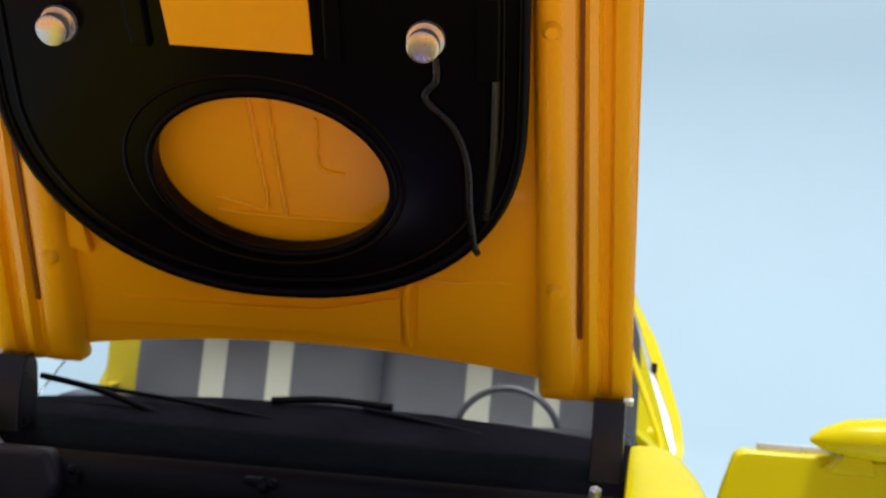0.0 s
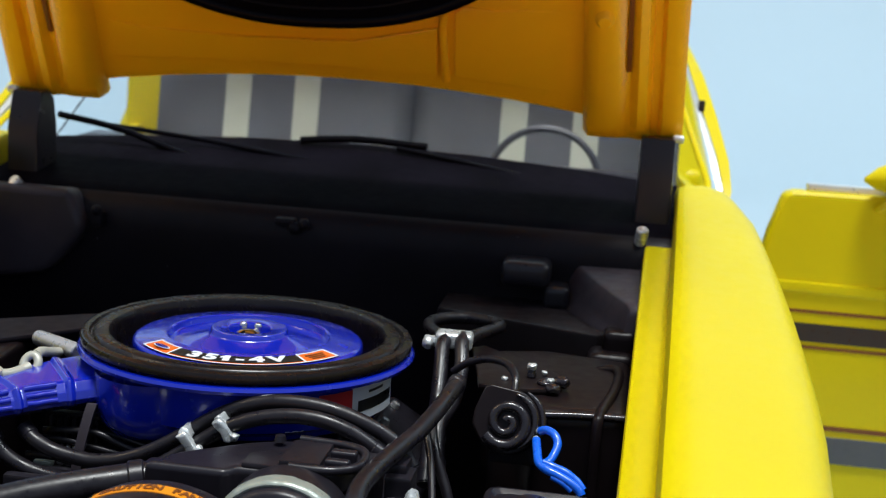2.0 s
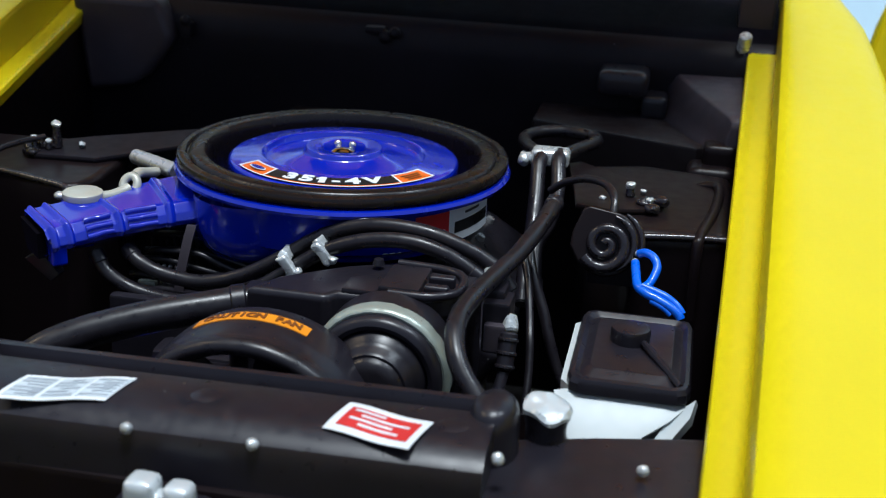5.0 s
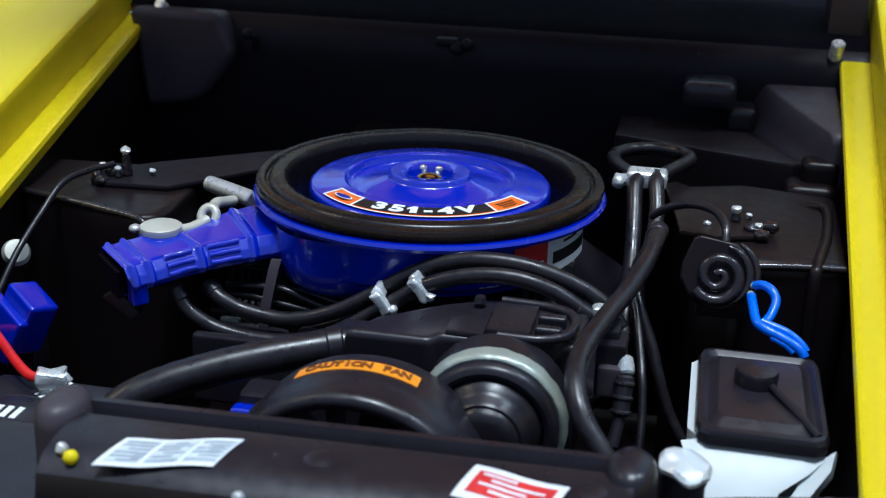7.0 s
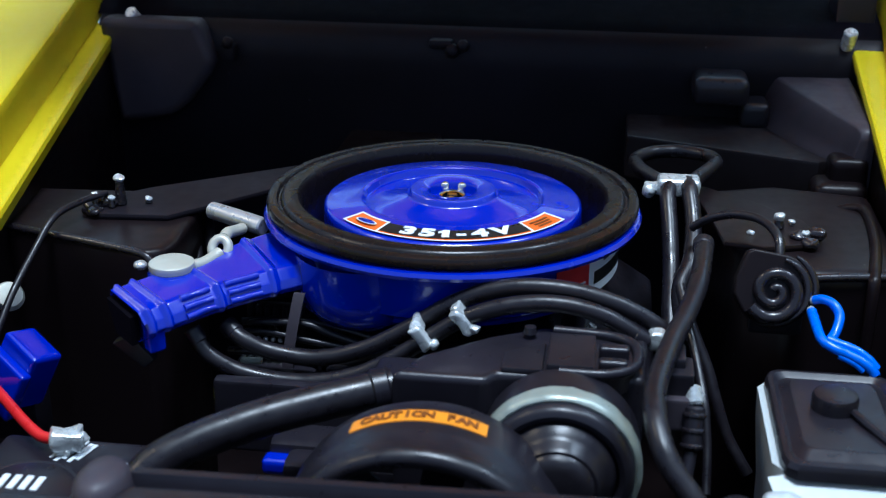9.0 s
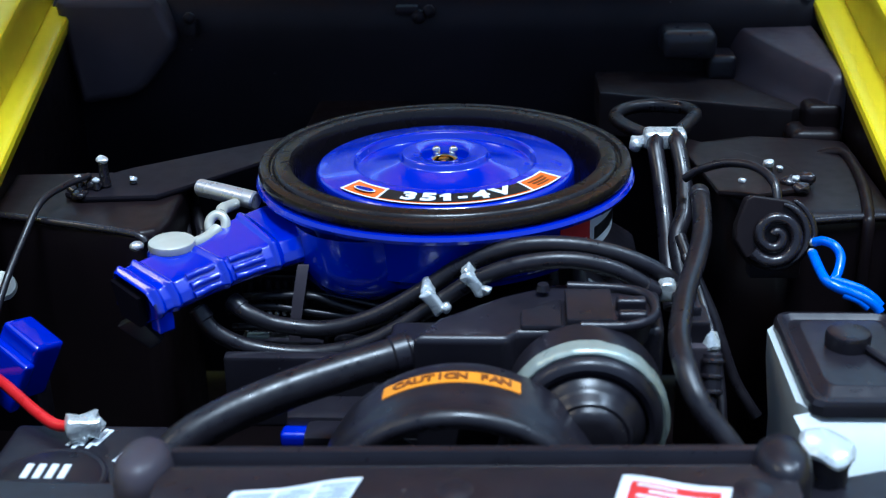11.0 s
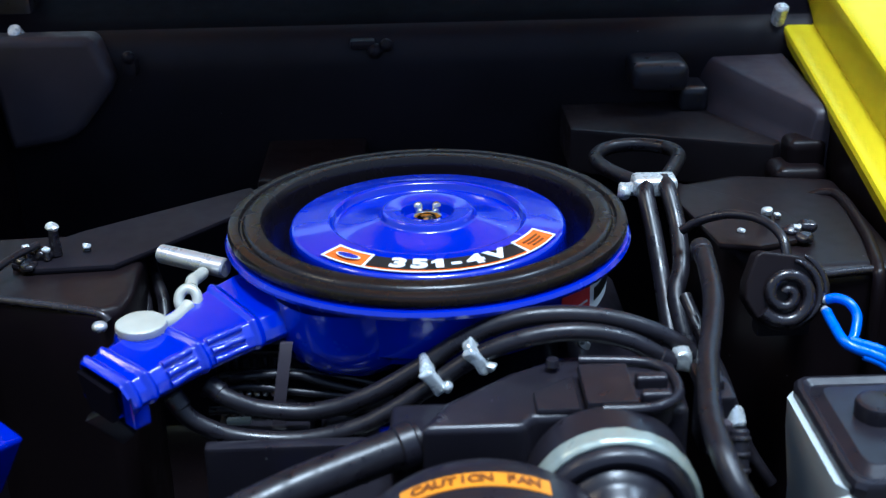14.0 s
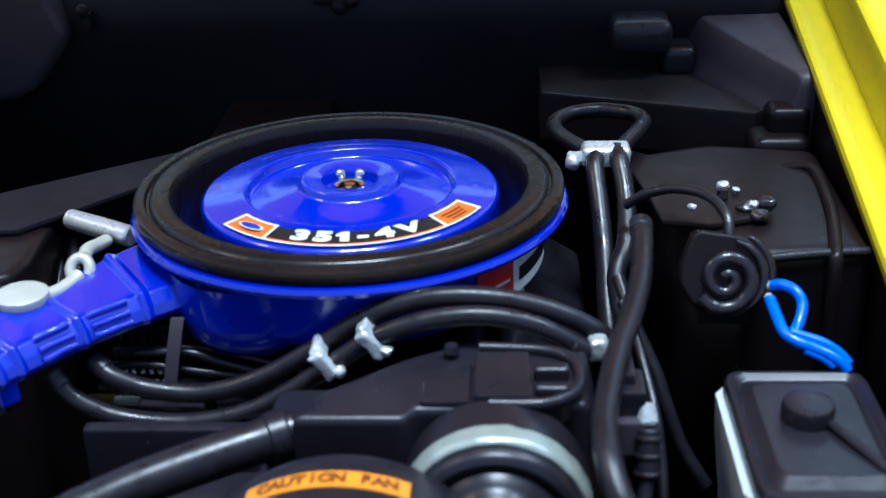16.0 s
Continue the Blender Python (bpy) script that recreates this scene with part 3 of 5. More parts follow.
def bonnet():
    half, vmax = 37.4, 86.0

    def v0(u):
        return 2.3 - 4.0 * (u / half) ** 2

    def taper(v):
        return 1 - 0.0011 * v
    us = [-half + 2 * half * i / 24 for i in range(25)]
    rows = []
    for j in range(15):
        k = j / 14
        rows.append([hp(u * taper(vmax * k), v0(u) * (1 - k) + vmax * k, -1.2 - 0.8 * (1 - (u / half) ** 2)) for u in us])
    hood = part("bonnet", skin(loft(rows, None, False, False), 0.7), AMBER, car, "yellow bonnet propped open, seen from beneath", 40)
    # side channels: outer lip, deep groove, inner rail
    for s in (1, -1):
        pro = [(37.4, -1.4), (37.4, 0.9), (36.4, 1.2), (35.2, 0.9), (34.8, 0.0), (34.0, 0.0), (33.5, 1.0), (32.6, 1.2), (31.8, 0.4), (31.2, 0.5), (30.5, 1.3), (28.6, 1.4), (27.4, 0.9), (26.8, -0.6), (26.8, -1.4)]
        secs = []
        for v in (-1.6, 0.0, 20, 45, 85):
            secs.append([hp(s * u * taper(v) - s * 0.012 * v, v + 0.1, w if v > -1 else min(w, 0.6)) for u, w in pro])
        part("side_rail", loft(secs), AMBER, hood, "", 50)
        for v, u in ((13.4, 28.4), (42.6, 27.0))[:2 if s > 0 else 1]:
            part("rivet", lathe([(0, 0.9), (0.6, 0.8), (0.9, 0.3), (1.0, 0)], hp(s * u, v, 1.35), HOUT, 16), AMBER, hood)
        part("slot", sheet([(s * 31.0, 7), (s * 31.5, 7), (s * 29.6, 56), (s * 29.1, 56)], 0.4, 0.75, 0.05), BROWN_INK, hood)
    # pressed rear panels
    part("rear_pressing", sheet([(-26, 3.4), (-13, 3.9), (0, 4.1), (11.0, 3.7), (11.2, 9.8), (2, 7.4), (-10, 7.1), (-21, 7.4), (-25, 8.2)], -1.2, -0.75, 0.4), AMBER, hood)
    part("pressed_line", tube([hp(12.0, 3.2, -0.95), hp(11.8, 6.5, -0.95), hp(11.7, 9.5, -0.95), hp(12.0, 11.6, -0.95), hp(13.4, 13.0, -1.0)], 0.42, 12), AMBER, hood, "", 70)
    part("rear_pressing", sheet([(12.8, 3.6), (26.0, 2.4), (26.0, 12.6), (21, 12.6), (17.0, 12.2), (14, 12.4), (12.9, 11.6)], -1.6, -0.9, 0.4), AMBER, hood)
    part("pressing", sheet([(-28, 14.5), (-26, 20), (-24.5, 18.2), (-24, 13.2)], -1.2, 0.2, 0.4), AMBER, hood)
    # black induction plate with its bead and oval opening
    outer = []
    for i in range(72):
        a = radians(360 * i / 72)
        c, sn = math.cos(a), math.sin(a)
        p = 2 / 2.35 if c > 0 else 2 / 2.02
        x = (abs(c) ** p) * (1 if c > 0 else -1)
        if sn < 0:
            outer.append((-2.9 + 27.3 * x, 34.0 - 22.9 * abs(sn) ** p))
        else:
            outer.append((-2.9 + 27.3 * (abs(c) ** 0.25) * (1 if c > 0 else -1), 34.2 + 24 * abs(sn) ** 0.3))
    one = bmesh.new()
    inner = oval(-1.8, 25.5, 12.9, 9.1, -6, 72)
    rows = [[one.verts.new(hp(u, v, w)) for u, v in o] for o, w in ((outer, -0.6), (outer, 1.7), (inner, 1.95), (inner, -0.6))]
    for k in range(3):
        for i in range(72):
            one.faces.new((rows[k][i], rows[k][(i + 1) % 72], rows[k + 1][(i + 1) % 72], rows[k + 1][i]))
    plate = part("induction_plate", one, GLOSS, hood, "black moulded plate with an oval opening", 30)
    for pts in ([(-2.6, 34), (-1.9, 26), (-1.2, 18.6)], [(-4.6, 34), (-3.9, 27), (-3.4, 20.2), (-6.0, 20.4), (-9.0, 21)], [(2.6, 31), (2.6, 26.5), (3.2, 25), (5.4, 24.6)], [(-9, 19.4), (-2, 19.0), (8, 19.0)]):
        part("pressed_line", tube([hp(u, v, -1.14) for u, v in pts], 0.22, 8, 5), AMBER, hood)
    part("edge_bead", tube([hp(u, v, 1.7) for u, v in outer[::2]], 0.65, 10, 3, None, True), GLOSS, plate)
    part("edge_bead", tube([hp(-3.4 + (u + 3.4) * 0.93, 34.2 + (v - 34.2) * 0.93, 1.75) for u, v in outer[::2]], 0.3, 8, 3, None, True), GLOSS, plate)
    part("collar", tube([hp(u, v, 1.9) for u, v in oval(-1.8, 25.5, 13.1, 9.3, -6, 40)], 0.5, 10, 2, None, True), GLOSS, plate)
    part("collar", tube([hp(u, v, 1.8) for u, v in oval(-2.6, 25.8, 15.0, 10.8, -6, 40)], 0.28, 8, 2, None, True), GLOSS, plate)
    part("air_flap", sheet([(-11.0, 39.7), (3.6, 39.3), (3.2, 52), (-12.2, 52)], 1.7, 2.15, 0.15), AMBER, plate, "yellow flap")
    part("step", sheet([(4.8, 39.0), (6.6, 38.6), (6.6, 52), (4.8, 52)], 1.6, 2.6, 0.4), GLOSS, plate)
    part("step", sheet([(-15.0, 39.6), (-12.8, 39.4), (-13.4, 52), (-16, 52)], 1.6, 2.6, 0.4), GLOSS, plate)
    for u in (14.9, -22.3):
        part("vacuum_motor", lathe([(0, 0), (1.85, 0), (1.95, 0.3), (1.85, 0.7), (1.35, 0.9), (1.35, 1.4), (1.6, 1.5), (1.6, 2.4), (1.3, 2.6), (0, 2.6)], hp(u, 41.4, 1.7), HOUT, 32), SILVER, plate, "pale metal vacuum motor")
    part("vacuum_hose", tube([hp(15.8, 39.6, 2.1), hp(15.9, 37.4, 2.4), hp(14.8, 35.4, 2.4), hp(17.6, 32.4, 2.4), hp(19.0, 28.4, 2.4), hp(19.3, 23, 2.4), hp(19.8, 18.6, 2.1), hp(20.2, 18.0, 2.4)], 0.36, 8), RUBBER, plate)
    part("vacuum_hose", tube([hp(21.8, 52, 2.1), hp(21.8, 38, 2.1), hp(21.6, 29, 2.1), hp(20.9, 22, 1.9)], 0.42, 8), RUBBER, plate)
    part("guide", sheet([(19.8, 37.5), (22.2, 37.5), (22.2, 52), (19.8, 52)], 1.6, 2.7, 0.4), GLOSS, plate)
    # hinges: black arms at the bulkhead's corners
    for s, x in ((1, 33.0), (-1, -36.8)):
        bm = prism([(34.6, 48), (39.4, 48), (39.6, 60), (38.8, 63.4), (37.4, 64.4), (35.6, 64.2), (34.4, 60)], x - 1.8, x + 1.8, "x", 0.4)
        h = part("hinge_arm", bm, BLACK, car, "black plastic bonnet hinge")
        part("hinge_pin", rod((x + s * 1.4, 36.4, 64.2), (x + s * 2.6, 36.4, 64.2), 0.45, 14), TRIM, h)


bonnet()

# ---- engine ----
engine = tagged(empty("engine", (0, -2, 14)), "blue and black V8 engine under the air cleaner", "engine")


def build_engine():
    part("block", box(-9.5, 11, -18.2, 14, 14, 37.4, 0.8), BLACK, engine)
    part("pump_casting", box(-9.6, -7.4, -19.3, -18, 35.6, 36.75, 0.4, 3), BLUE, engine, "blue painted casting")
    part("intake_edge", box(-3.4, -1.6, -14.4, -13.2, 40.0, 40.6, 0.2), BLUE, engine, "blue painted casting")
    part("timing_cover", box(-8, 9, -20.4, -18, 16, 37.2, 0.6), BLACK, engine)
    for s in (1, -1):
        m = Matrix.Translation((s * 10.5 + 1, 1, 36.4 if s > 0 else 35.2)) @ Euler((0, radians(s * 32), 0)).to_matrix().to_4x4()
        vc = part("valve_cover", box(-3.4, 3.4, -11.0, 14, -1.5, 2.2, 0.9, 3, None, m), BLACK, engine)
        for i in range(5):
            part("cover_bolt", lathe([(0, 0.5), (0.35, 0.45), (0.45, 0)], m @ Vector((-s * 2.6, -9 + i * 5.0, 2.2)), (s * 0.5, 0, 0.85), 10), SILVER, vc)
    part("side_plate", box(-13.7, -4.0, -15.6, -14.6, 35.0, 40.2, 0.3), BLACK, engine)
    part("manifold", box(-7, 8.4, -13, 11, 37, 40.2, 1.0, 3), BLACK, engine)
    part("carburettor", lathe([(0, 38), (6.2, 38), (6.2, 40), (5, 40.6), (5, 42.6), (0, 42.6)], (0, 0, 0), (0, 0, 1), 32), BLACK, engine)
    # front cover with its stepped top
    plan = [(-0.9, -21.2), (4.8, -21.2), (5.3, -20.3), (8.2, -20.2), (14.0, -19.8), (14.2, -13.4), (7.6, -13.4), (4.4, -15.2), (0.6, -18.4)]
    fc = part("front_cover", prism(plan, 36, 44.55, "z", 0.55, None, 4), BLACK, engine)
    part("end_cover", box(-2.6, 2.4, -20.2, -15.5, 36, 42.9, 0.6, 3), BLACK, fc)
    part("step", prism([(5.5, -20.1), (8.0, -20.1), (8.0, -16.2), (5.5, -18.0)], 44.3, 44.85, "z", 0.2), BLACK, fc)
    for x, y in ((6.9, -15.2),):
        part("stud", lathe([(0, 0.45), (0.35, 0.4), (0.45, 0)], (x, y, 44.9), (0, 0, 1), 12), BLACK, fc)
    # tray with a raised rim
    rim = [(8.4, -15.3), (11.6, -15.6), (13.0, -16.3), (13.5, -17.6), (13.4, -19.4), (12.6, -20.4), (11.4, -20.9), (9.0, -20.9)]
    tray = part("tray", prism(rim, 43.6, 45.0, "z", 0.3), BLACK, engine)
    part("rim", tube([(x, y, 45.2) for x, y in rim], 0.32, 10, 3), BLACK, tray)
    part("pad", box(8.2, 11.0, -20.6, -16.2, 44.8, 45.5, 0.16), BLACK, tray)
    part("bar", box(11.2, 13.0, -18.5, -17.7, 44.8, 45.75, 0.25, 3), BLACK, tray)
    part("bar", box(11.2, 12.9, -20.3, -19.6, 44.8, 45.75, 0.25, 3), BLACK, tray)
    # bracket to the right of it
    br = part("bracket", box(15.0, 16.9, -18.6, -16.0, 40.6, 44.4, 0.3), BLACK, engine)
    part("bracket_step", box(15.2, 16.7, -19.2, -16.6, 40.9, 43.0, 0.25), GUSSET, br, "dull grey metal face")
    part("bracket_top", box(14.8, 16.4, -17.8, -15.4, 44.2, 45.0, 0.25), BLACK, br)


build_engine()


def alternator():
    c = (9.3, -20.5, 40.8)
    th = tagged(empty("alternator", (9.75, -22, 37)), "round black alternator with a pale metal rim", "alternator")
    ax = (0, -1, 0)
    part("housing", lathe([(0, 0), (4.4, 0), (4.6, 0.5), (4.6, 3.4), (4.45, 3.8), (3.9, 4.2)], c, ax, 56), BLACK, th)
    part("rim", lumpy(lathe([(4.3, 2.5), (4.6, 2.55), (4.7, 2.75), (4.72, 3.6), (4.6, 3.85), (4.45, 3.95), (4.3, 3.9)], c, ax, 56), 0.045, 0.7, 1), ALLOY, th, "pale cast metal rim")
    part("pulley", lathe([(4.3, 3.9), (4.2, 4.3), (4.0, 4.5), (3.75, 4.6), (3.45, 4.5), (3.35, 4.1), (3.15, 4.6), (2.8, 4.9), (2.6, 5.2), (2.45, 5.6), (2.3, 5.8), (0, 5.8)], c, ax, 56), BLACK, th)
    part("hub", lathe([(0, 6.4), (1.3, 6.36), (1.75, 6.25), (2.05, 6.0), (2.2, 5.6)], c, ax, 40), RUBBER, th, "", 70)
    part("mount", box(7.5, 12, -22, -19.5, 35, 40, 0.4), BLACK, th)


alternator()


def shroud():
    th = tagged(empty("fan_shroud", (2.2, -30, 30)), "black fan shroud with an amber caution label", "fan shroud")
    c, ax = (2.2, 0, 36.9), (0, -1, 0)
    pro = [(6.9, 24.0), (7.6, 24.2), (8.1, 25.2), (8.25, 26.2), (8.28, 28.2), (8.2, 28.8), (8.05, 29.3), (8.12, 29.7), (8.1, 30.2), (7.85, 30.6), (7.5, 30.7), (7.15, 30.5), (6.95, 30.0), (6.9, 25)]
    part("ring", lathe(pro, c, ax, 72), BLACK, th)
    part("lip", lathe([(7.0, 30.3), (7.2, 30.75), (7.6, 30.95), (8.0, 30.8), (8.2, 30.35), (8.1, 29.9), (7.4, 29.8)], c, ax, 72), RUBBER, th, "", 60)
    part("mouth", box(-7.5, 12, -32.6, -31.0, 24, 38, 0.4), BLACK, th)
    # label on the ring's upper outside
    rows = []
    for r, h in ((8.26, 26.55), (8.28, 27.75)):
        rows.append([(c[0] + (r + 0.05) * math.sin(radians(a)), -h, c[2] + (r + 0.05) * math.cos(radians(a))) for a in [-30 + 53.5 * i / 16 for i in range(17)]])
    lab = part("caution_label", skin(loft(rows, None, False, False), 0.06), DECAL_AMBER, th, "amber caution sticker")
    for i, ch in enumerate("CAUTION FAN"):
        if ch == " ":
            continue
        a = radians(-23.5 + 41 * i / 10)
        m = Matrix.Translation((c[0] + 8.36 * math.sin(a), -27.15, c[2] + 8.36 * math.cos(a))) @ Euler((0, a, 0)).to_matrix().to_4x4() @ Euler((radians(1), 0, 0)).to_matrix().to_4x4()
        part("letter", text_mesh(ch, 0.86, m, 0.02, 1.05, 0.045), BROWN_INK, lab, "", 0)
    # fan behind the ring
    f = part("fan", rod((2.2, -29, 36.9), (2.2, -25, 36.9), 2.4, 24), BLACK, th)
    for i in range(6):
        m = Matrix.Translation((2.2, -27.5, 36.9)) @ Euler((0, radians(60 * i + 12), 0)).to_matrix().to_4x4() @ Euler((0, 0, radians(28))).to_matrix().to_4x4()
        part("blade", box(-1.3, 1.3, -0.15, 0.15, 2, 6.6, 0.1, 1, None, m), BLACK, f)


shroud()


def air_cleaner():
    th = tagged(empty("air_cleaner", (0, 0, 40)), "round blue air cleaner with a black rubber seal", "air cleaner")
    pan = [(0, 42.4), (8.6, 42.4), (9.6, 42.7), (10.6, 43.3), (11.5, 43.4), (11.95, 43.8), (12.15, 46.95), (12.3, 47.0), (13.25, 47.05), (13.6, 47.2), (13.7, 47.45), (13.56, 47.7), (13.2, 47.82), (11.4, 47.82), (11.2, 43.0), (0, 42.9)]
    body = part("pan", lathe(pan, n=112), BLUE, th)
    part("bulge", lathe([(0, -1.9), (2.4, -1.75), (3.9, -1.2), (4.7, -0.2), (5.0, 1.0), (5.0, 3.4)], (-5.0, -6.9, 43.3), (0, 0, 1), 56), BLUE, body, "", 70)
    # well and stepped lid
    lid = [(10.95, 43.3), (10.7, 43.1), (9.75, 43.1), (9.5, 43.3), (9.42, 47.6), (9.37, 47.88), (9.24, 48.04), (9.06, 48.12), (7.9, 48.28), (6.75, 48.44), (6.62, 48.42), (6.5, 48.32), (6.42, 48.05), (6.35, 47.92), (6.2, 47.86), (5.2, 47.98), (4.2, 48.2), (3.45, 48.42),
           (3.3, 48.5), (3.22, 48.62), (3.16, 48.82), (3.06, 48.92), (2.9, 48.95), (1.95, 48.86), (1.8, 48.78), (1.72, 48.6), (1.66, 48.1), (1.5, 48.0), (0, 48.0)]
    lidp = part("lid", lathe(lid, n=144), BLUE, th, "", 32)
    nut = part("wing_nut", lathe([(0, 48.85), (0.6, 48.8), (0.95, 48.6), (1.05, 48.0)], (0, -0.35, 0), (0, 0, 1), 24), CHROME, th, "chrome wing nut")
    for x in (-0.62, 0.62):
        part("wing", merge(ball((x, 0.3, 48.95), 0.34), rod((x, 0.3, 48.0), (x, 0.3, 48.95), 0.3, 14)), CHROME, nut)
    # Black inner skirt runs down the well wall, in place of its shade.
    seal = [(12.6, 47.55), (13.1, 47.6), (13.42, 47.85), (13.48, 48.25), (13.38, 48.6), (13.05, 48.78), (12.75, 48.7), (12.62, 48.4), (12.5, 48.4), (12.4, 48.7), (12.15, 48.88), (11.6, 48.92), (11.25, 48.8), (11.08, 48.5), (11.0, 48.0), (10.97, 46.5), (10.96, 43.2)]
    part("seal", lathe([(r, z if z < 47.5 else 47.78 + (z - 47.55) * 0.80) for r, z in seal], n=112), SEAL, th, "black foam rubber ring")
    # arc decal on the lid

    def band(r0, r1, a0, a1, lift):
        rows = []
        for r in (r0, (r0 + r1) / 2, r1):
            z = 48.45 - (r - 7.0) * 0.133
            rows.append([(r * math.sin(radians(a)), -r * math.cos(radians(a)), z + lift) for a in [a0 + (a1 - a0) * i / 24 for i in range(25)]])
        return skin(loft(rows, None, False, False), 0.03)
    dec = part("decal", band(7.55, 9.0, -49, 66, 0.05), DECAL_ORANGE, th, "orange and black engine decal")
    part("decal_field", band(7.55, 8.74, -28, 45, 0.09), DECAL_BLACK, dec)
    part("decal_border", band(7.45, 9.03, -50, -48.6, 0.09), PAPER, dec)
    part("decal_border", band(7.45, 9.03, -28.6, -27.4, 0.10), PAPER, dec)
    part("decal_border", band(7.45, 9.03, 44.6, 45.8, 0.10), PAPER, dec)
    part("decal_border", band(7.45, 9.03, 65.6, 67, 0.09), PAPER, dec)
    part("decal_border", band(7.42, 7.56, -50, -27.5, 0.09), PAPER, dec)
    part("decal_border", band(7.42, 7.56, 45, 67, 0.09), PAPER, dec)
    part("decal_border", band(8.94, 9.05, -50, 67, 0.09), PAPER, dec)
    a = radians(-38.5)
    em = Matrix.Translation((8.25 * math.sin(a), -8.25 * math.cos(a), 48.40)) @ Euler((radians(-7), 0, a)).to_matrix().to_4x4()
    b = lathe([(0, 0.03), (0.95, 0.03), (0.95, 0)], n=28)
    b.transform(em @ Matrix.Diagonal((1, 0.45, 1, 1)))
    e = part("emblem_edge", b, PAPER, dec)
    b = lathe([(0, 0.05), (0.8, 0.05), (0.8, 0)], n=28)
    b.transform(em @ Matrix.Diagonal((1, 0.42, 1, 1)))
    part("emblem", b, BLUE, e)
    for k, aa in enumerate((50, 53, 56)):
        part("print_bar", band(7.9, 8.05, 49, 62, 0.11) if k == 0 else band(8.2 if k == 1 else 8.5, 8.35 if k == 1 else 8.63, 49 + k, 62 - k, 0.11), BROWN_INK, dec)
    chars = [("3", -14.0), ("5", -4.5), ("1", 4.2), ("-", 11.5), ("4", 20.5), ("V", 31.5)]
    for ch, ang in chars:
        a = radians(ang)
        m = Matrix.Translation((8.18 * math.sin(a), -8.18 * math.cos(a), 48.43)) @ Euler((radians(7.6) * 0, 0, a)).to_matrix().to_4x4() @ Euler((radians(7.5), 0, 0)).to_matrix().to_4x4()
        if ch == "1":
            one = prism([(-0.26, 0), (0.26, 0), (0.26, 1.02), (-0.12, 1.02), (-0.5, 0.74), (-0.5, 0.5), (-0.26, 0.62)], 0, 0.03, "z", 0.0)
            one.transform(m @ Matrix.Translation((0.0, -0.5, 0)))
            part("letter", one, PAPER, dec, "", 0)
            continue
        part("letter", text_mesh(ch, 1.42, m, 0.02, 1.5 if ch not in '1-' else 1.3, 0.055), PAPER, dec, "", 0)
    # wrap label round the can

    def wrap(a0, a1, z0, z1, r):
        rows = [[(r * math.sin(radians(a)), -r * math.cos(radians(a)), z) for a in [a0 + (a1 - a0) * i / 20 for i in range(21)]] for z in (z0, z1)]
        return skin(loft(rows, None, False, False), 0.04)
    lb = part("can_label", wrap(57, 86, 43.9, 46.7, 12.2), PAPER, th, "white and red parts label")
    part("label_field", wrap(42, 57, 44.3, 46.5, 12.2), DECAL_RED, lb)
    for a0, a1, z0, z1 in ((60, 84, 44.6, 45.5), (66, 76, 45.95, 46.15)):
        part("print_bar", wrap(a0, a1, z0, z1, 12.25), DECAL_BLACK, lb)
    part("print_bar", wrap(46, 55, 45.0, 45.15, 12.25), PAPER, lb)
    part("edge_tab", wrap(30, 37, 43.8, 44.1, 11.95), PAPER, lb)


air_cleaner()


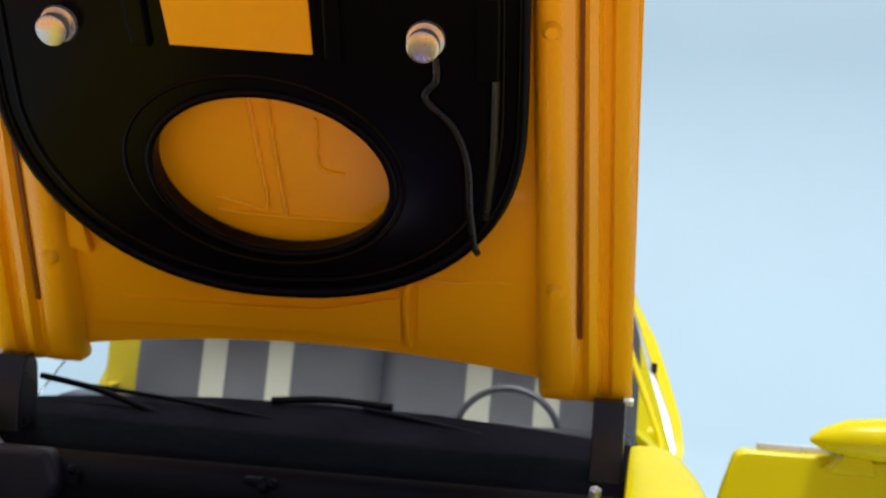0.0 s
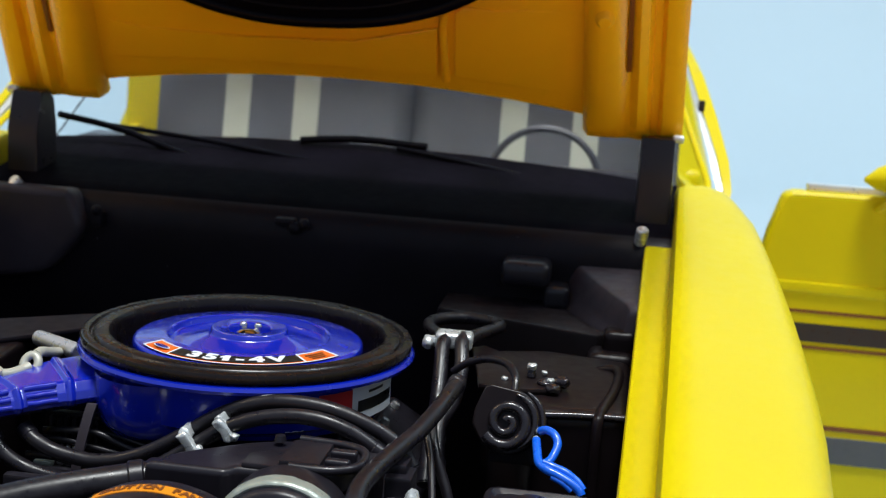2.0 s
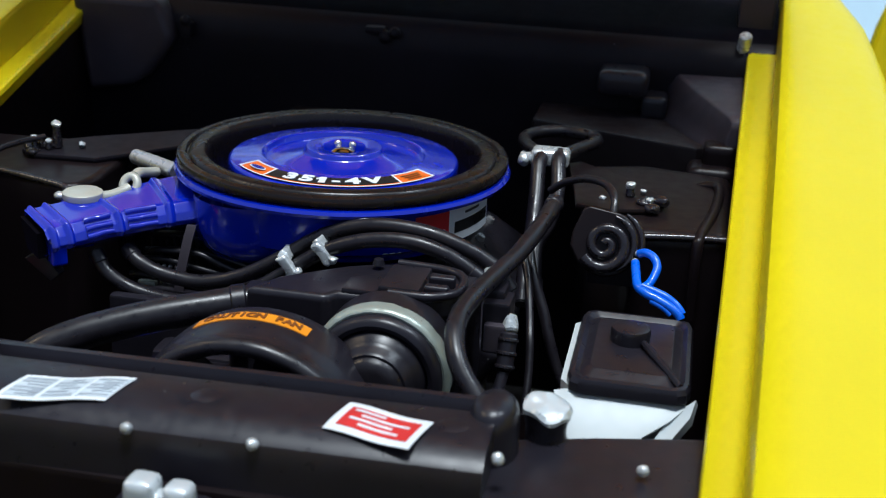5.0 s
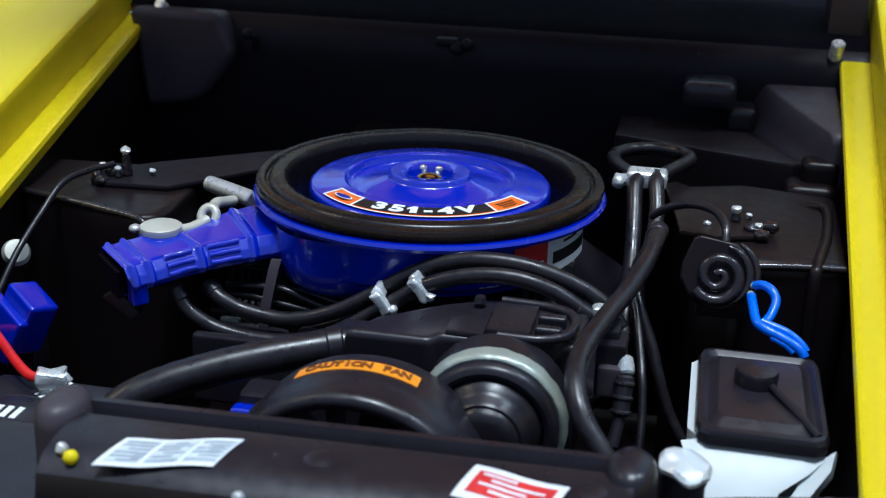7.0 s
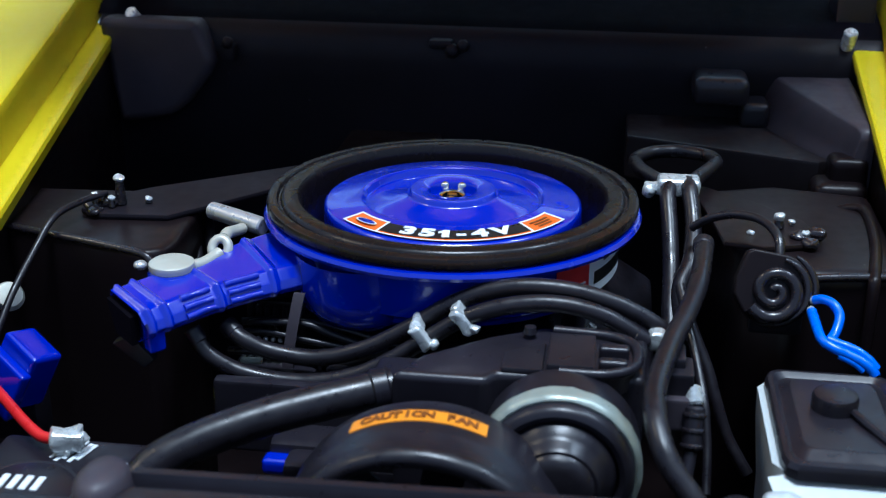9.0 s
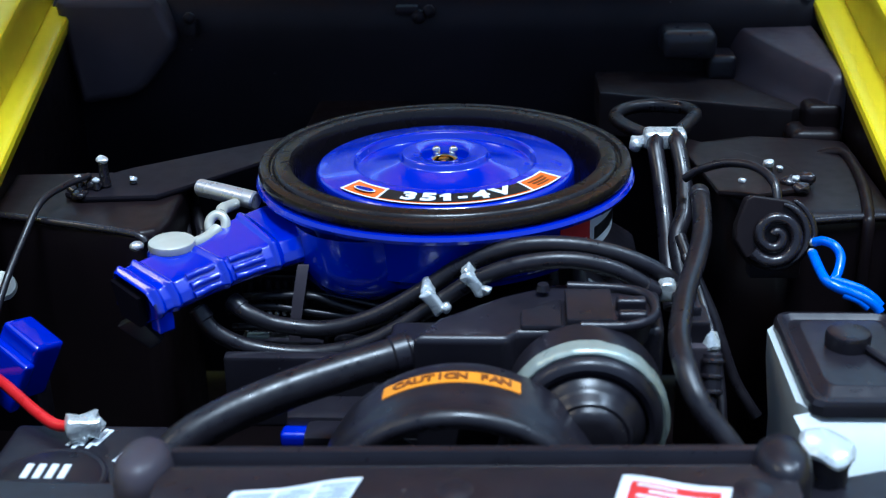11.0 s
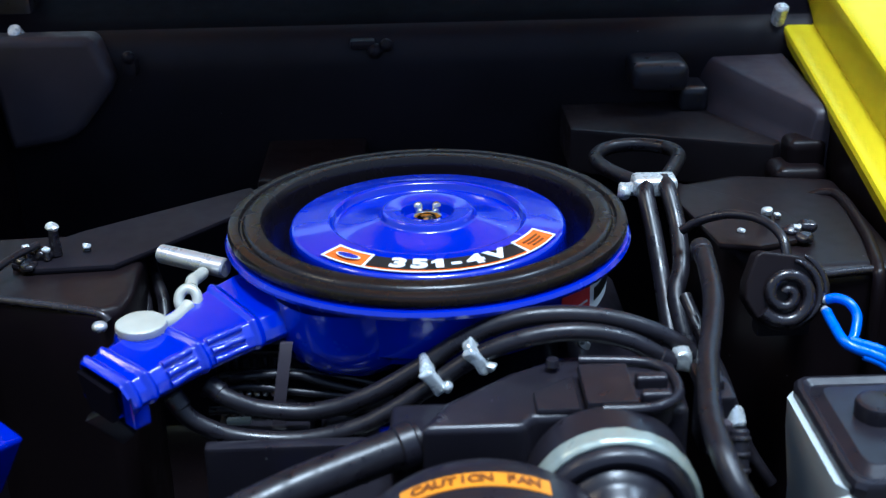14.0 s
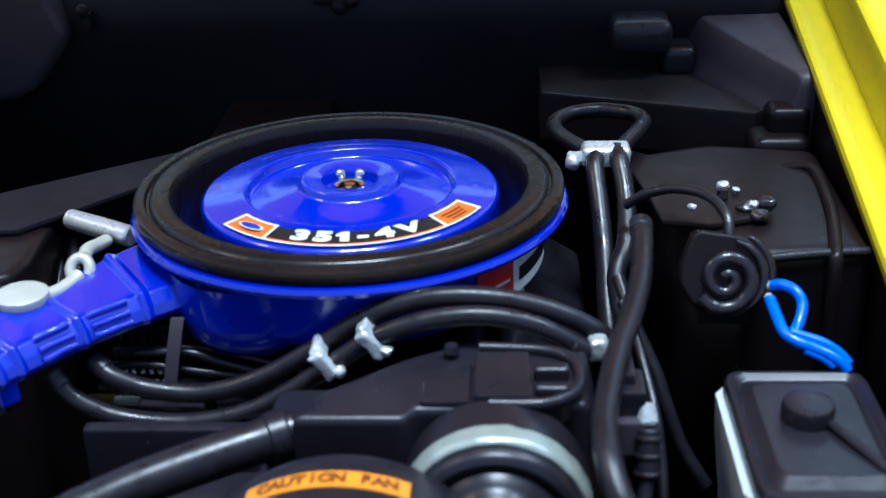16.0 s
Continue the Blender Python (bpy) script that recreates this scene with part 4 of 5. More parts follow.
def snorkel():
    th = tagged(empty("intake_snorkel", (-14, -11, 43)), "blue ribbed intake snorkel with pale vacuum motor", "intake duct")
    back = [(0, (-11.6, -2.6, 46.45)), (0.2, (-14.15, -6.2, 46.4)), (0.55, (-17.2, -10.6, 46.2)), (1, (-20.4, -15.3, 46.1))]
    front = [(0, (-8.0, -8.8, 46.3)), (0.2, (-10.7, -10.9, 46.15)), (0.55, (-13.6, -13.4, 45.95)), (1, (-17.4, -17.4, 45.5))]

    def rail(table, k):
        for (a, p), (c, q) in zip(table, table[1:]):
            if k <= c:
                return Vector(p) + (Vector(q) - Vector(p)) * ((k - a) / (c - a))
        return Vector(table[-1][1])

    up = Vector((0, 0, 1))

    def sec(k, lift=0.0, low=2.4):
        B, F = rail(back, k), rail(front, k)
        c = (F - B).normalized()
        flat = Vector((c.x, c.y, 0)).normalized()
        B, F = B - flat * lift * 0.6, F + flat * lift * 0.8
        return [B - up * low, B - up * 0.35 + up * lift, B + flat * 0.35 + up * lift, F - flat * 0.75 + up * lift, F - flat * 0.3 - up * 0.12 + up * lift,
                F + flat * 0.25 - up * 0.75 + up * lift * 0.5, F + flat * 0.45 - up * 1.35, F + flat * 0.2 - up * 1.75, F - flat * 1.0 - up * low]
    ridges = (0.2, 0.55, 0.865, 0.96)
    ks = [0.0]
    for r in ridges:
        ks += [r - 0.026, r - 0.008, r + 0.008, r + 0.026]
    rows = []
    for i, k in enumerate(ks):
        rows.append(sec(k, 0.22 if i % 4 in (2, 3) and i > 0 else 0.0))
    rows.append(sec(1.0, 0.0))
    end = rows[-1]
    inward = Vector((0.61, 0.79, 0))
    for k, back_by in ((0, 5.0), (1, 0.6), (6, 0.6), (7, 1.6), (8, 4.2)):
        end[k] = end[k] + inward * back_by
    heart = sum(end, Vector()) / len(end)
    shell = loft(rows)
    lid = min((f for f in shell.faces if len(f.verts) == len(end)), key=lambda f: (f.calc_center_median() - heart).length)
    bmesh.ops.delete(shell, geom=[lid], context="FACES_ONLY")
    duct = part("duct", bevel(shell, 0.09, 2, 22), BLUE, th, "", 40)
    # pressed ribs on the front flank, panel by panel
    for k0, k1 in ((0.29, 0.50), (0.60, 0.765)):
        for f, o, dz in ((0, -0.25, -0.12), (1, 0.18, -0.62), (2, 0.42, -1.15)):
            q = []
            for m in range(5):
                k = k0 + (k1 - k0) * m / 4
                B, F = rail(back, k), rail(front, k)
                flat = Vector(((F - B).x, (F - B).y, 0)).normalized()
                q.append(F + flat * o + up * dz)
            part("pressed_rib", lumpy(tube(q, 0.25, 12, 3), 0.05, 0.7, 0), BLUE, duct, "", 70)
    # black plate for the mouth's shaded opening, and its blue corner post
    B, F = rail(back, 1), rail(front, 1)
    side = F + (B - F) * 0.27
    face = [B + (F - B) * 0.04 - up * 0.5, side - up * 0.75, side - up * 2.7, B + (F - B) * 0.25 - up * 2.6]
    part("mouth", bevel(loft([[q - inward * w for q in face] for w in (0.22, -0.4)]), 0.1, 2), COWL_TOP, duct, "black plate in place of the mouth's shaded opening")
    m = Matrix.Translation((-17.0, -16.6, 0)) @ Euler((0, 0, radians(-43))).to_matrix().to_4x4()
    part("corner_post", box(-0.55, 0.55, -0.6, 0.6, 42.6, 44.9, 0.25, 3, None, m), BLUE, duct)
    part("mouth_lip", prism([(-20.4, 42.3), (-19.0, 43.0), (-17.5, 41.3), (-18.3, 40.6)], -15.6, -14.6, "y", 0.2), BLACK, duct)
    # vacuum motor
    vm = part("vacuum_motor", lathe([(0, 46.75), (1.35, 46.72), (1.52, 46.6), (1.55, 46.3), (1.45, 46.1), (1.45, 45.2)], (-17.4, -11.5, 0), (0, 0, 1), 36), CREAM, th, "pale metal vacuum motor")
    part("motor_seat", lathe([(0, 46.15), (1.5, 46.12), (1.66, 45.9), (1.75, 45.3), (2.0, 45.1), (2.15, 44.6)], (-17.4, -11.5, 0), (0, 0, 1), 36), BLUE, vm)
    part("arm", tube([(-16.2, -11.0, 46.2), (-15.7, -10.2, 46.1), (-15.3, -9.2, 46.15), (-15.0, -8.6, 46.3)], 0.42, 12), CREAM, vm)
    ring = [(-15.15 + 0.58 * math.cos(a), -8.0 + 0.4 * math.sin(a), 46.35 + 0.6 * math.sin(a)) for a in [i * math.pi / 6 for i in range(12)]]
    part("ring", tube(ring, 0.34, 10, 3, None, True), CREAM, vm)
    part("link", tube([(-15.0, -7.5, 46.9), (-15.1, -6.4, 46.9), (-15.0, -5.2, 46.6), (-14.9, -3.6, 46.2)], 0.42, 12), CREAM, vm)
    part("pipe", lumpy(rod((-18.2, -0.4, 46.35), (-13.4, -3.2, 46.3), 0.66, 18), 0.05, 0.8, 1), SILVER, th, "silver breather pipe")


snorkel()


def hose(name, pts, r, label, mat=None, cat="hose", n=12, group=""):
    if r < 0.5 or mat is not None:
        ob = part(name, tube(pts, r, n), mat or RUBBER, None, label, 60)
        return tagged(ob, category=cat, group=group)
    th = tagged(empty(name, pts[0]), label, cat, group)
    part("tube", tube(pts, r, n + 4), RUBBER, th, "", 60)
    for p, q in ((pts[0], pts[1]), (pts[-1], pts[-2])):
        p, q = Vector(p), Vector(q)
        part("sleeve", rod(p, p + (q - p).normalized() * 1.1, r * 1.14, 18), BLACK, th)
    return th


def radiator_hose():
    th = tagged(empty("radiator_hose", (-8, -23, 38)), "thick black upper radiator hose", "hose")
    part("tube", tube([(-15.6, -31, 34.5), (-15.3, -28.6, 37.4), (-14.3, -26.4, 39.6), (-12, -24.9, 40.9), (-8.2, -23.0, 41.9), (-4.4, -21.3, 42.5), (-1.0, -19.8, 42.9)], 1.15, 24), RUBBER, th, "", 60)
    part("clamp", rod((-2.2, -20.3, 42.75), (-1.2, -19.9, 42.88), 1.32, 24), BLACK, th)
    part("seam", tube([(-13.7, -25.2, 40.9), (-12.0, -24.1, 41.6), (-8.6, -22.4, 42.55)], 0.1, 6), RUBBER, th)


radiator_hose()
hose("heater_hose", [(-15.6, -13.6, 42.8), (-14.6, -14, 41.4), (-12.8, -14, 40.3), (-10.4, -14, 39.75), (-7.6, -14, 39.7), (-4.6, -14, 40.4), (-2.2, -14, 41.7), (0.1, -14, 43.3), (2.6, -14, 45.0), (5.5, -14, 46.1), (8.7, -14, 46.4), (11.6, -14, 45.7), (14.2, -14, 44.1)],
     0.56, "black heater hose held by silver clips", group="heater hoses")
hose("heater_hose", [(-13.6, -12.4, 42.8), (-12.4, -13, 42.1), (-10.5, -13, 41.3), (-7.3, -13, 41.0), (-4.1, -13, 41.9), (-1, -13, 43.7), (2, -13, 45.7), (5.3, -13, 46.9), (8.9, -13, 47.0), (12.2, -13, 46.2), (15.0, -13, 44.7), (16.2, -13.4, 43.2)],
     0.56, "black heater hose held by silver clips", group="heater hoses")
hose("coolant_hose", [(17.9, -3.6, 47.1), (17.7, -6.7, 47.0), (17.2, -10.6, 46.7), (16.4, -13.8, 46.1), (15.6, -16.6, 45.8), (14.9, -20.0, 45.7), (14.4, -23.0, 45.5), (14.4, -25.4, 45.2), (14.8, -27.0, 44.3), (15.5, -27.9, 43.3), (16.5, -28.6, 42.2), (18.0, -29.6, 40.2)], 0.64, "black hose curving down past the alternator", n=16)
hose("coolant_hose", [(15.9, 5.6, 48.3), (15.6, 4, 48.0), (15.8, 1.8, 46.2), (16.0, -1, 43.8), (16.0, -4, 41.8), (16.2, -6.5, 39.5)], 0.62, "black hose running down from a silver clamp", group="clamped hoses")
hose("coolant_hose", [(17.1, 5.6, 48.3), (17.2, 4, 48.2), (17.5, 1.8, 46.4), (17.3, -1, 44.6), (16.6, -3.2, 43.2), (17.0, -6, 40.5)], 0.62, "black hose running down from a silver clamp", group="clamped hoses")
hose("loop_hose", [(15.7, 5.4, 48.2), (14.6, 7.6, 48.0), (13.5, 10.6, 47.8), (13.3, 13.2, 47.7), (14.6, 15.2, 47.7), (16.8, 15.6, 47.8), (19.0, 14.4, 47.9), (19.6, 12.4, 48.0), (19.0, 10.2, 48.1), (17.9, 7.4, 48.2), (17.2, 5.4, 48.2)], 0.56, "black hose bent into a loop by the bulkhead")
hose("thin_cable", [(16.4, -9.0, 44.6), (17.0, -10.6, 43.4), (17.5, -12.6, 42.0), (17.9, -14.6, 40.6), (18.1, -15.6, 39.2), (18.2, -16.6, 37.8), (18.2, -18, 36)], 0.3, "thin black cable beside the engine", cat="cable", n=8)
hose("thin_cable", [(16.4, -6.6, 45.0), (17.1, -9.0, 43.3), (18.3, -10.3, 40.8), (19.0, -11.1, 38.8), (19.9, -11.6, 36.5), (21.3, -12.5, 34.4)], 0.42, "thin black cable beside the engine", cat="cable", n=8)
hose("horn_cable", [(17.2, -1, 47.2), (18.4, -1.6, 48.2), (20, -2.5, 48.9), (21.6, -4, 49.1), (22.5, -6, 48.7), (22.6, -7.2, 47.6)], 0.32, "black cable arching to the horn", cat="cable", n=8)
for pts in ([(-14.4, -10.2, 40.9), (-13.8, -10.5, 41.2), (-11.4, -10.5, 41.45), (-8.9, -10.5, 41.05), (-5.4, -10.6, 40.6), (-2.4, -11.4, 40.6)], [(-12.6, -10.3, 41.9), (-11.5, -10.5, 42.2), (-8.6, -10.5, 42.2), (-6.9, -10.5, 41.6), (-5.3, -10.5, 41.1), (-2, -11, 40.5)],
            [(-13.9, -11.2, 40.2), (-11.8, -11.4, 40.3), (-9, -11.4, 39.9), (-5.4, -12, 40.3), (-2.4, -12.4, 41.6)], [(-13.4, -9.4, 41.6), (-11, -9.4, 41.9), (-8, -9.4, 41.8), (-5, -9.8, 41.4), (-2, -10.4, 40.8)]):
    hose("ignition_lead", pts, 0.27, "thin black ignition lead below the air cleaner", cat="cable", n=8, group="ignition leads")
for dx in (0, 1.25):
    hose("vacuum_hose", [(-21.7 + dx, 5.4, 45.2), (-21.3 + dx, 4.2, 44.6), (-20.9 + dx, 2.8, 43.9), (-20.3 + dx, 1.4, 43.2), (-19.7 + dx, 0.0, 42.4), (-19.4 + dx, -2, 40.6)], 0.46, "short black vacuum hose beside the tower", n=10, group="vacuum hoses")


def clips():
    for x, y, z, dx in ((-0.1, -13.7, 43.9, 0.3), (2.5, -13.6, 45.1, 0.35)):
        c = Vector((x, y, z))
        m = Matrix.Translation(c) @ Euler((0, radians(-38), 0)).to_matrix().to_4x4()
        bm = box(-0.38, 0.38, -0.95, 1.1, 0.0, 0.95, 0.32, 3, None, m)
        bm = box(-0.42, 0.36, -1.25, -0.6, -0.95 - 0.4 * dx, 0.75, 0.26, 3, bm, m)
        bm = merge(bm, ball(m @ Vector((0.35, -1.0, -0.95)), 0.36))
        bm = lumpy(bm, 0.16, 0.5, 1)
        tagged(part("hose_clip", bm, CLIP, None, "silver clip round two heater hoses"), category="clip", group="hose clips")
    tagged(part("hose_clip", lumpy(box(14.2, 15.3, -14.4, -13.3, 43.6, 45.0, 0.4, 3), 0.1, 0.5, 1), CLIP, None, "silver clip at the end of the heater hoses"), category="clip", group="hose clips")
    c = tagged(empty("hose_clamp", (16.4, 5.4, 48)), "silver clamp joining two black hoses", "clamp")
    part("band", lumpy(box(14.8, 18.0, 4.4, 6.2, 47.5, 48.95, 0.45, 3), 0.12, 0.6, 1), CLIP, c)
    part("screw", lumpy(merge(rod((13.9, 5.2, 47.9), (15.0, 5.2, 48.0), 0.5, 12), ball((14.2, 4.9, 47.8), 0.55)), 0.12, 0.5, 1), CLIP, c)


clips()

# ---- things along the driver's side ----


def horn():
    th = tagged(empty("horn", (22.2, -7, 43)), "black snail-shaped horn on the inner apron", "horn")
    cx, cz = 22.2, 45.95
    lean = Matrix.Translation((cx, -8.9, cz)) @ Euler((radians(-20), 0, 0)).to_matrix().to_4x4() @ Matrix.Translation((-cx, 8.9, -cz))

    def tilt(bm):
        bm.transform(lean)
        return bm

    def arc(r, a0, a1, n, kx=0.0, kz=0.0):
        return [(cx + kx + r * math.cos(radians(a0 + (a1 - a0) * i / n)), cz + kz + r * math.sin(radians(a0 + (a1 - a0) * i / n))) for i in range(n + 1)]
    # flat mounting corner, stepped outer shell and the wound trumpet
    corner = [(cx - 2.5, cz - 0.3), (cx - 2.4, cz + 0.8), (cx - 1.75, cz + 2.55), (cx - 1.3, cz + 2.75)]
    part("shell", tilt(prism(corner + arc(2.45, 72, -150, 30, 0.1, 0.1), -8.6, -7.0, "y", 0.22, None, 3)), DEEP, th)
    for r, y0, a0, a1 in ((2.1, -8.75, 75, -62), (2.62, -8.2, 60, -30)):
        part("step", tilt(tube([(x, y0, z) for x, z in arc(r, a0, a1, 16, 0.1, 0.1)], 0.2, 10, 2, None, False, lambda k: 0.55 + 0.9 * math.sin(math.pi * min(1, max(0, k))))), ENAMEL, th, "", 70)
    pts = []
    for i in range(36):
        a = radians(125 - i * 18)
        r = 0.2 + 0.046 * i
        pts.append((cx + 0.05 + r * math.cos(a), -8.78, cz + r * math.sin(a)))
    part("coil", tilt(tube(pts, 0.42, 14, 3, None, False, lambda k: 0.72 + 0.4 * k)), ENAMEL, th, "", 70)
    part("bracket", box(21.0, 24.5, -7.4, -6.0, 42.2, 46, 0.3), BLACK, th)


horn()
b = tube([(24.8, -9.0, 45.6), (25.3, -9.4, 45.85), (25.9, -10.0, 45.75), (26.2, -10.6, 45.2), (25.9, -11.4, 44.5), (25.5, -12.0, 44.2)], 0.31, 12)
b = tube([(24.6, -9.6, 45.1), (24.75, -10.6, 44.7), (25.0, -12.0, 44.25), (25.6, -12.6, 44.0), (26.5, -12.9, 43.75), (27.4, -13.2, 43.4), (28.0, -13.4, 43.0), (28.2, -13.5, 42.7)], 0.33, 12, 8, b)
b = tube([(25.3, -12.2, 44.35), (26.0, -12.4, 44.2), (27.0, -12.7, 43.95), (27.8, -13.0, 43.5), (28.3, -13.3, 43.0)], 0.29, 12, 8, b)
b = tube([(26.0, -12.9, 43.6), (26.9, -13.2, 43.3), (27.5, -13.4, 42.9)], 0.22, 10, 8, b)
bw = tagged(part("blue_wire", b, WIRE_BLUE, None, "bright blue twisted wire from the horn", 60), category="wire")
for p, q in (((24.5, -8.8, 45.5), (24.9, -9.05, 45.65)), ((24.5, -9.3, 45.15), (24.65, -9.75, 45.05))):
    part("wire_end", rod(p, q, 0.27, 10), CLIP, bw, "bare silver wire end")


def reservoir():
    th = tagged(empty("washer_tank", (25, -19, 16)), "white washer tank with a square black lid", "washer tank")
    body = loft([[(25.0 + hx * a, -19.1 + hy * b2, z) for a, b2 in ((-1, -0.85), (-0.85, -1), (0.85, -1), (1, -0.85), (1, 0.85), (0.85, 1), (-0.85, 1), (-1, 0.85))] for z, hx, hy in ((16, 3.2, 4.6), (36, 3.5, 5.0), (40.0, 3.9, 5.3), (41.9, 3.95, 5.35))])
    bd = part("tank", body, WHITE, th)
    flap = [[(x0 + (x1 - x0) * k, y + 0.25 * math.sin(k * 3.1), z - 0.3 * (2 * k - 1) ** 4) for k in (0, 0.12, 0.35, 0.65, 0.88, 1)] for y, z, x0, x1 in ((-24.3, 41.4, 20.8, 29.0), (-25.3, 40.8, 21.2, 28.0), (-26.3, 40.0, 21.9, 26.4), (-27.3, 39.0, 22.3, 25.7), (-28.2, 38.0, 22.5, 25.4))]
    part("front_flap", skin(loft(flap, None, False, False), -0.5), WHITE, bd, "", 60)
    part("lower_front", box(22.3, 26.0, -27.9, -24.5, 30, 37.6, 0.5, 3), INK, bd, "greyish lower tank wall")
    lug = loft([[(x - 0.9 * k, y - 0.2, z), (x + 0.9 * k, y + 0.5, z + 1.1 * k), (x + 1.1 * k, y + 0.9, z + 0.5 * k), (x - 0.4 * k, y + 0.7, z - 0.7 * k)] for x, y, z, k in ((26.9, -27.6, 38.3, 0.6), (27.4, -26.9, 39.0, 1.0), (28.3, -25.9, 40.0, 1.05), (28.8, -24.8, 41.0, 0.8))])
    part("lug", bevel(lug, 0.22, 2), WHITE, bd, "rough white moulded lug", 50)

    def sq(z, hx, hy):
        return [(25.3 + hx * a, -19.2 + hy * b2, z + 0.45) for a, b2 in ((-1, -0.8), (-0.94, -0.94), (-0.8, -1), (0.8, -1), (0.94, -0.94), (1, -0.8), (1, 0.8), (0.94, 0.94), (0.8, 1), (-0.8, 1), (-0.94, 0.94), (-1, 0.8))]
    lid = part("lid", loft([sq(41.1, 3.6, 5.6), sq(41.3, 3.85, 5.9), sq(41.9, 3.85, 5.9), sq(42.2, 3.7, 5.75), sq(42.25, 3.45, 5.45), sq(42.1, 3.25, 5.2), sq(42.0, 3.15, 5.05), sq(42.05, 3.0, 4.85), sq(42.35, 2.62, 4.25), sq(42.4, 2.48, 4.1)]), BLACK, th, "square black lid", 30)
    part("cap", lathe([(0, 43.9), (1.0, 43.9), (1.25, 43.8), (1.34, 43.55), (1.3, 42.8)], (25.0, -18.5, 0), (0, 0, 1), 28), BLACK, lid)
    part("lid_ridge", tube([(25.9, -19.4, 43.15), (26.8, -21.2, 43.05), (27.8, -23.1, 42.9), (28.5, -24.2, 42.6)], 0.24, 8), BLACK, lid)


reservoir()


def tower_plate(name, c, pts, bolts, label, plate):
    th = tagged(empty(name, c), label, "bracket", "tower brackets")
    part("plate", prism(pts, c[2], c[2] + 0.5, "z", 0.2), plate, th)
    x, y = bolts[1][0], bolts[1][1]
    lug = merge(ball((x + 0.9, y + 0.6, c[2] + 0.7), 0.75, None, 0.6), ball((x - 0.3, y + 0.2, c[2] + 0.6), 0.7, None, 0.6))
    part("lug", lumpy(merge(lug, ball((x + 0.3, y - 0.9, c[2] + 0.5), 0.6, None, 0.6)), 0.2, 0.6, 1), ENAMEL, th, "lumpy glossy black lug", 60)
    for x, y, z, r in bolts:
        bo = part("bolt", lumpy(ball((x, y, z), r * 0.85, None, 0.65), r * 0.3, r * 0.9, 1), CLIP, th, "silver bolt head")
        part("stud", rod((x, y, c[2] + 0.5), (x, y, z - r * 0.3), r * 0.8, 12, None, 0.12, r * 0.6), ENAMEL, bo)
    return th


tower_plate("tower_bracket", (23, 0, 46.4), [(18.9, 1.0), (19.4, -2.6), (22.0, -3.3), (25.2, -2.2), (26.0, 0.2), (25.4, 2.6), (22.6, 6.0), (18.6, 9.6), (17.6, 8.6)],
            [(23.4, 0.6, 47.8, 0.5), (25.0, -1.2, 47.3, 0.4), (21.3, -0.8, 47.0, 0.34), (24.4, 1.4, 47.2, 0.28)], "black strut bracket with silver bolts on the tower", DEEP)
tower_plate("tower_bracket", (-24, 0, 45.9), [(-28.0, -1.6), (-26.2, -2.6), (-21.0, -2.2), (-18.6, 0.6), (-11.5, 9.2), (-13.5, 12), (-24.4, 4.0), (-27.4, 1)],
            [(-25.2, -0.5, 48.5, 0.55), (-26.9, -1.3, 47.4, 0.4), (-23.3, 0.2, 46.8, 0.36), (-25.6, -1.3, 47.2, 0.34)], "black strut bracket with silver bolts on the tower", COWL)
hose("earth_cable", [(-26.3, -0.6, 47.3), (-27.4, -2.8, 47.3), (-28.3, -5.4, 47.0), (-28.8, -8, 45.4), (-29.2, -11.5, 43.2), (-29.6, -15, 40)], 0.26, "thin black cable from the tower bolt", cat="cable", n=8)
# Silver pegs stand for the pale backdrop showing through the hinge-side gaps.
for lo, hi in (((-35.0, 31.4, 53.2), (-35.3, 29.6, 55.0)), ((31.9, 31.2, 53.4), (32.0, 30.2, 55.3))):
    b = lumpy(rod(lo, hi, 0.64, 14), 0.08, 0.6, 1)
    tagged(part("gap_peg", b, CLIP, None, "silver peg standing for the pale gap beside the bonnet hinge"), category="bolt", group="wing bolts")

# ---- things along the passenger's side ----


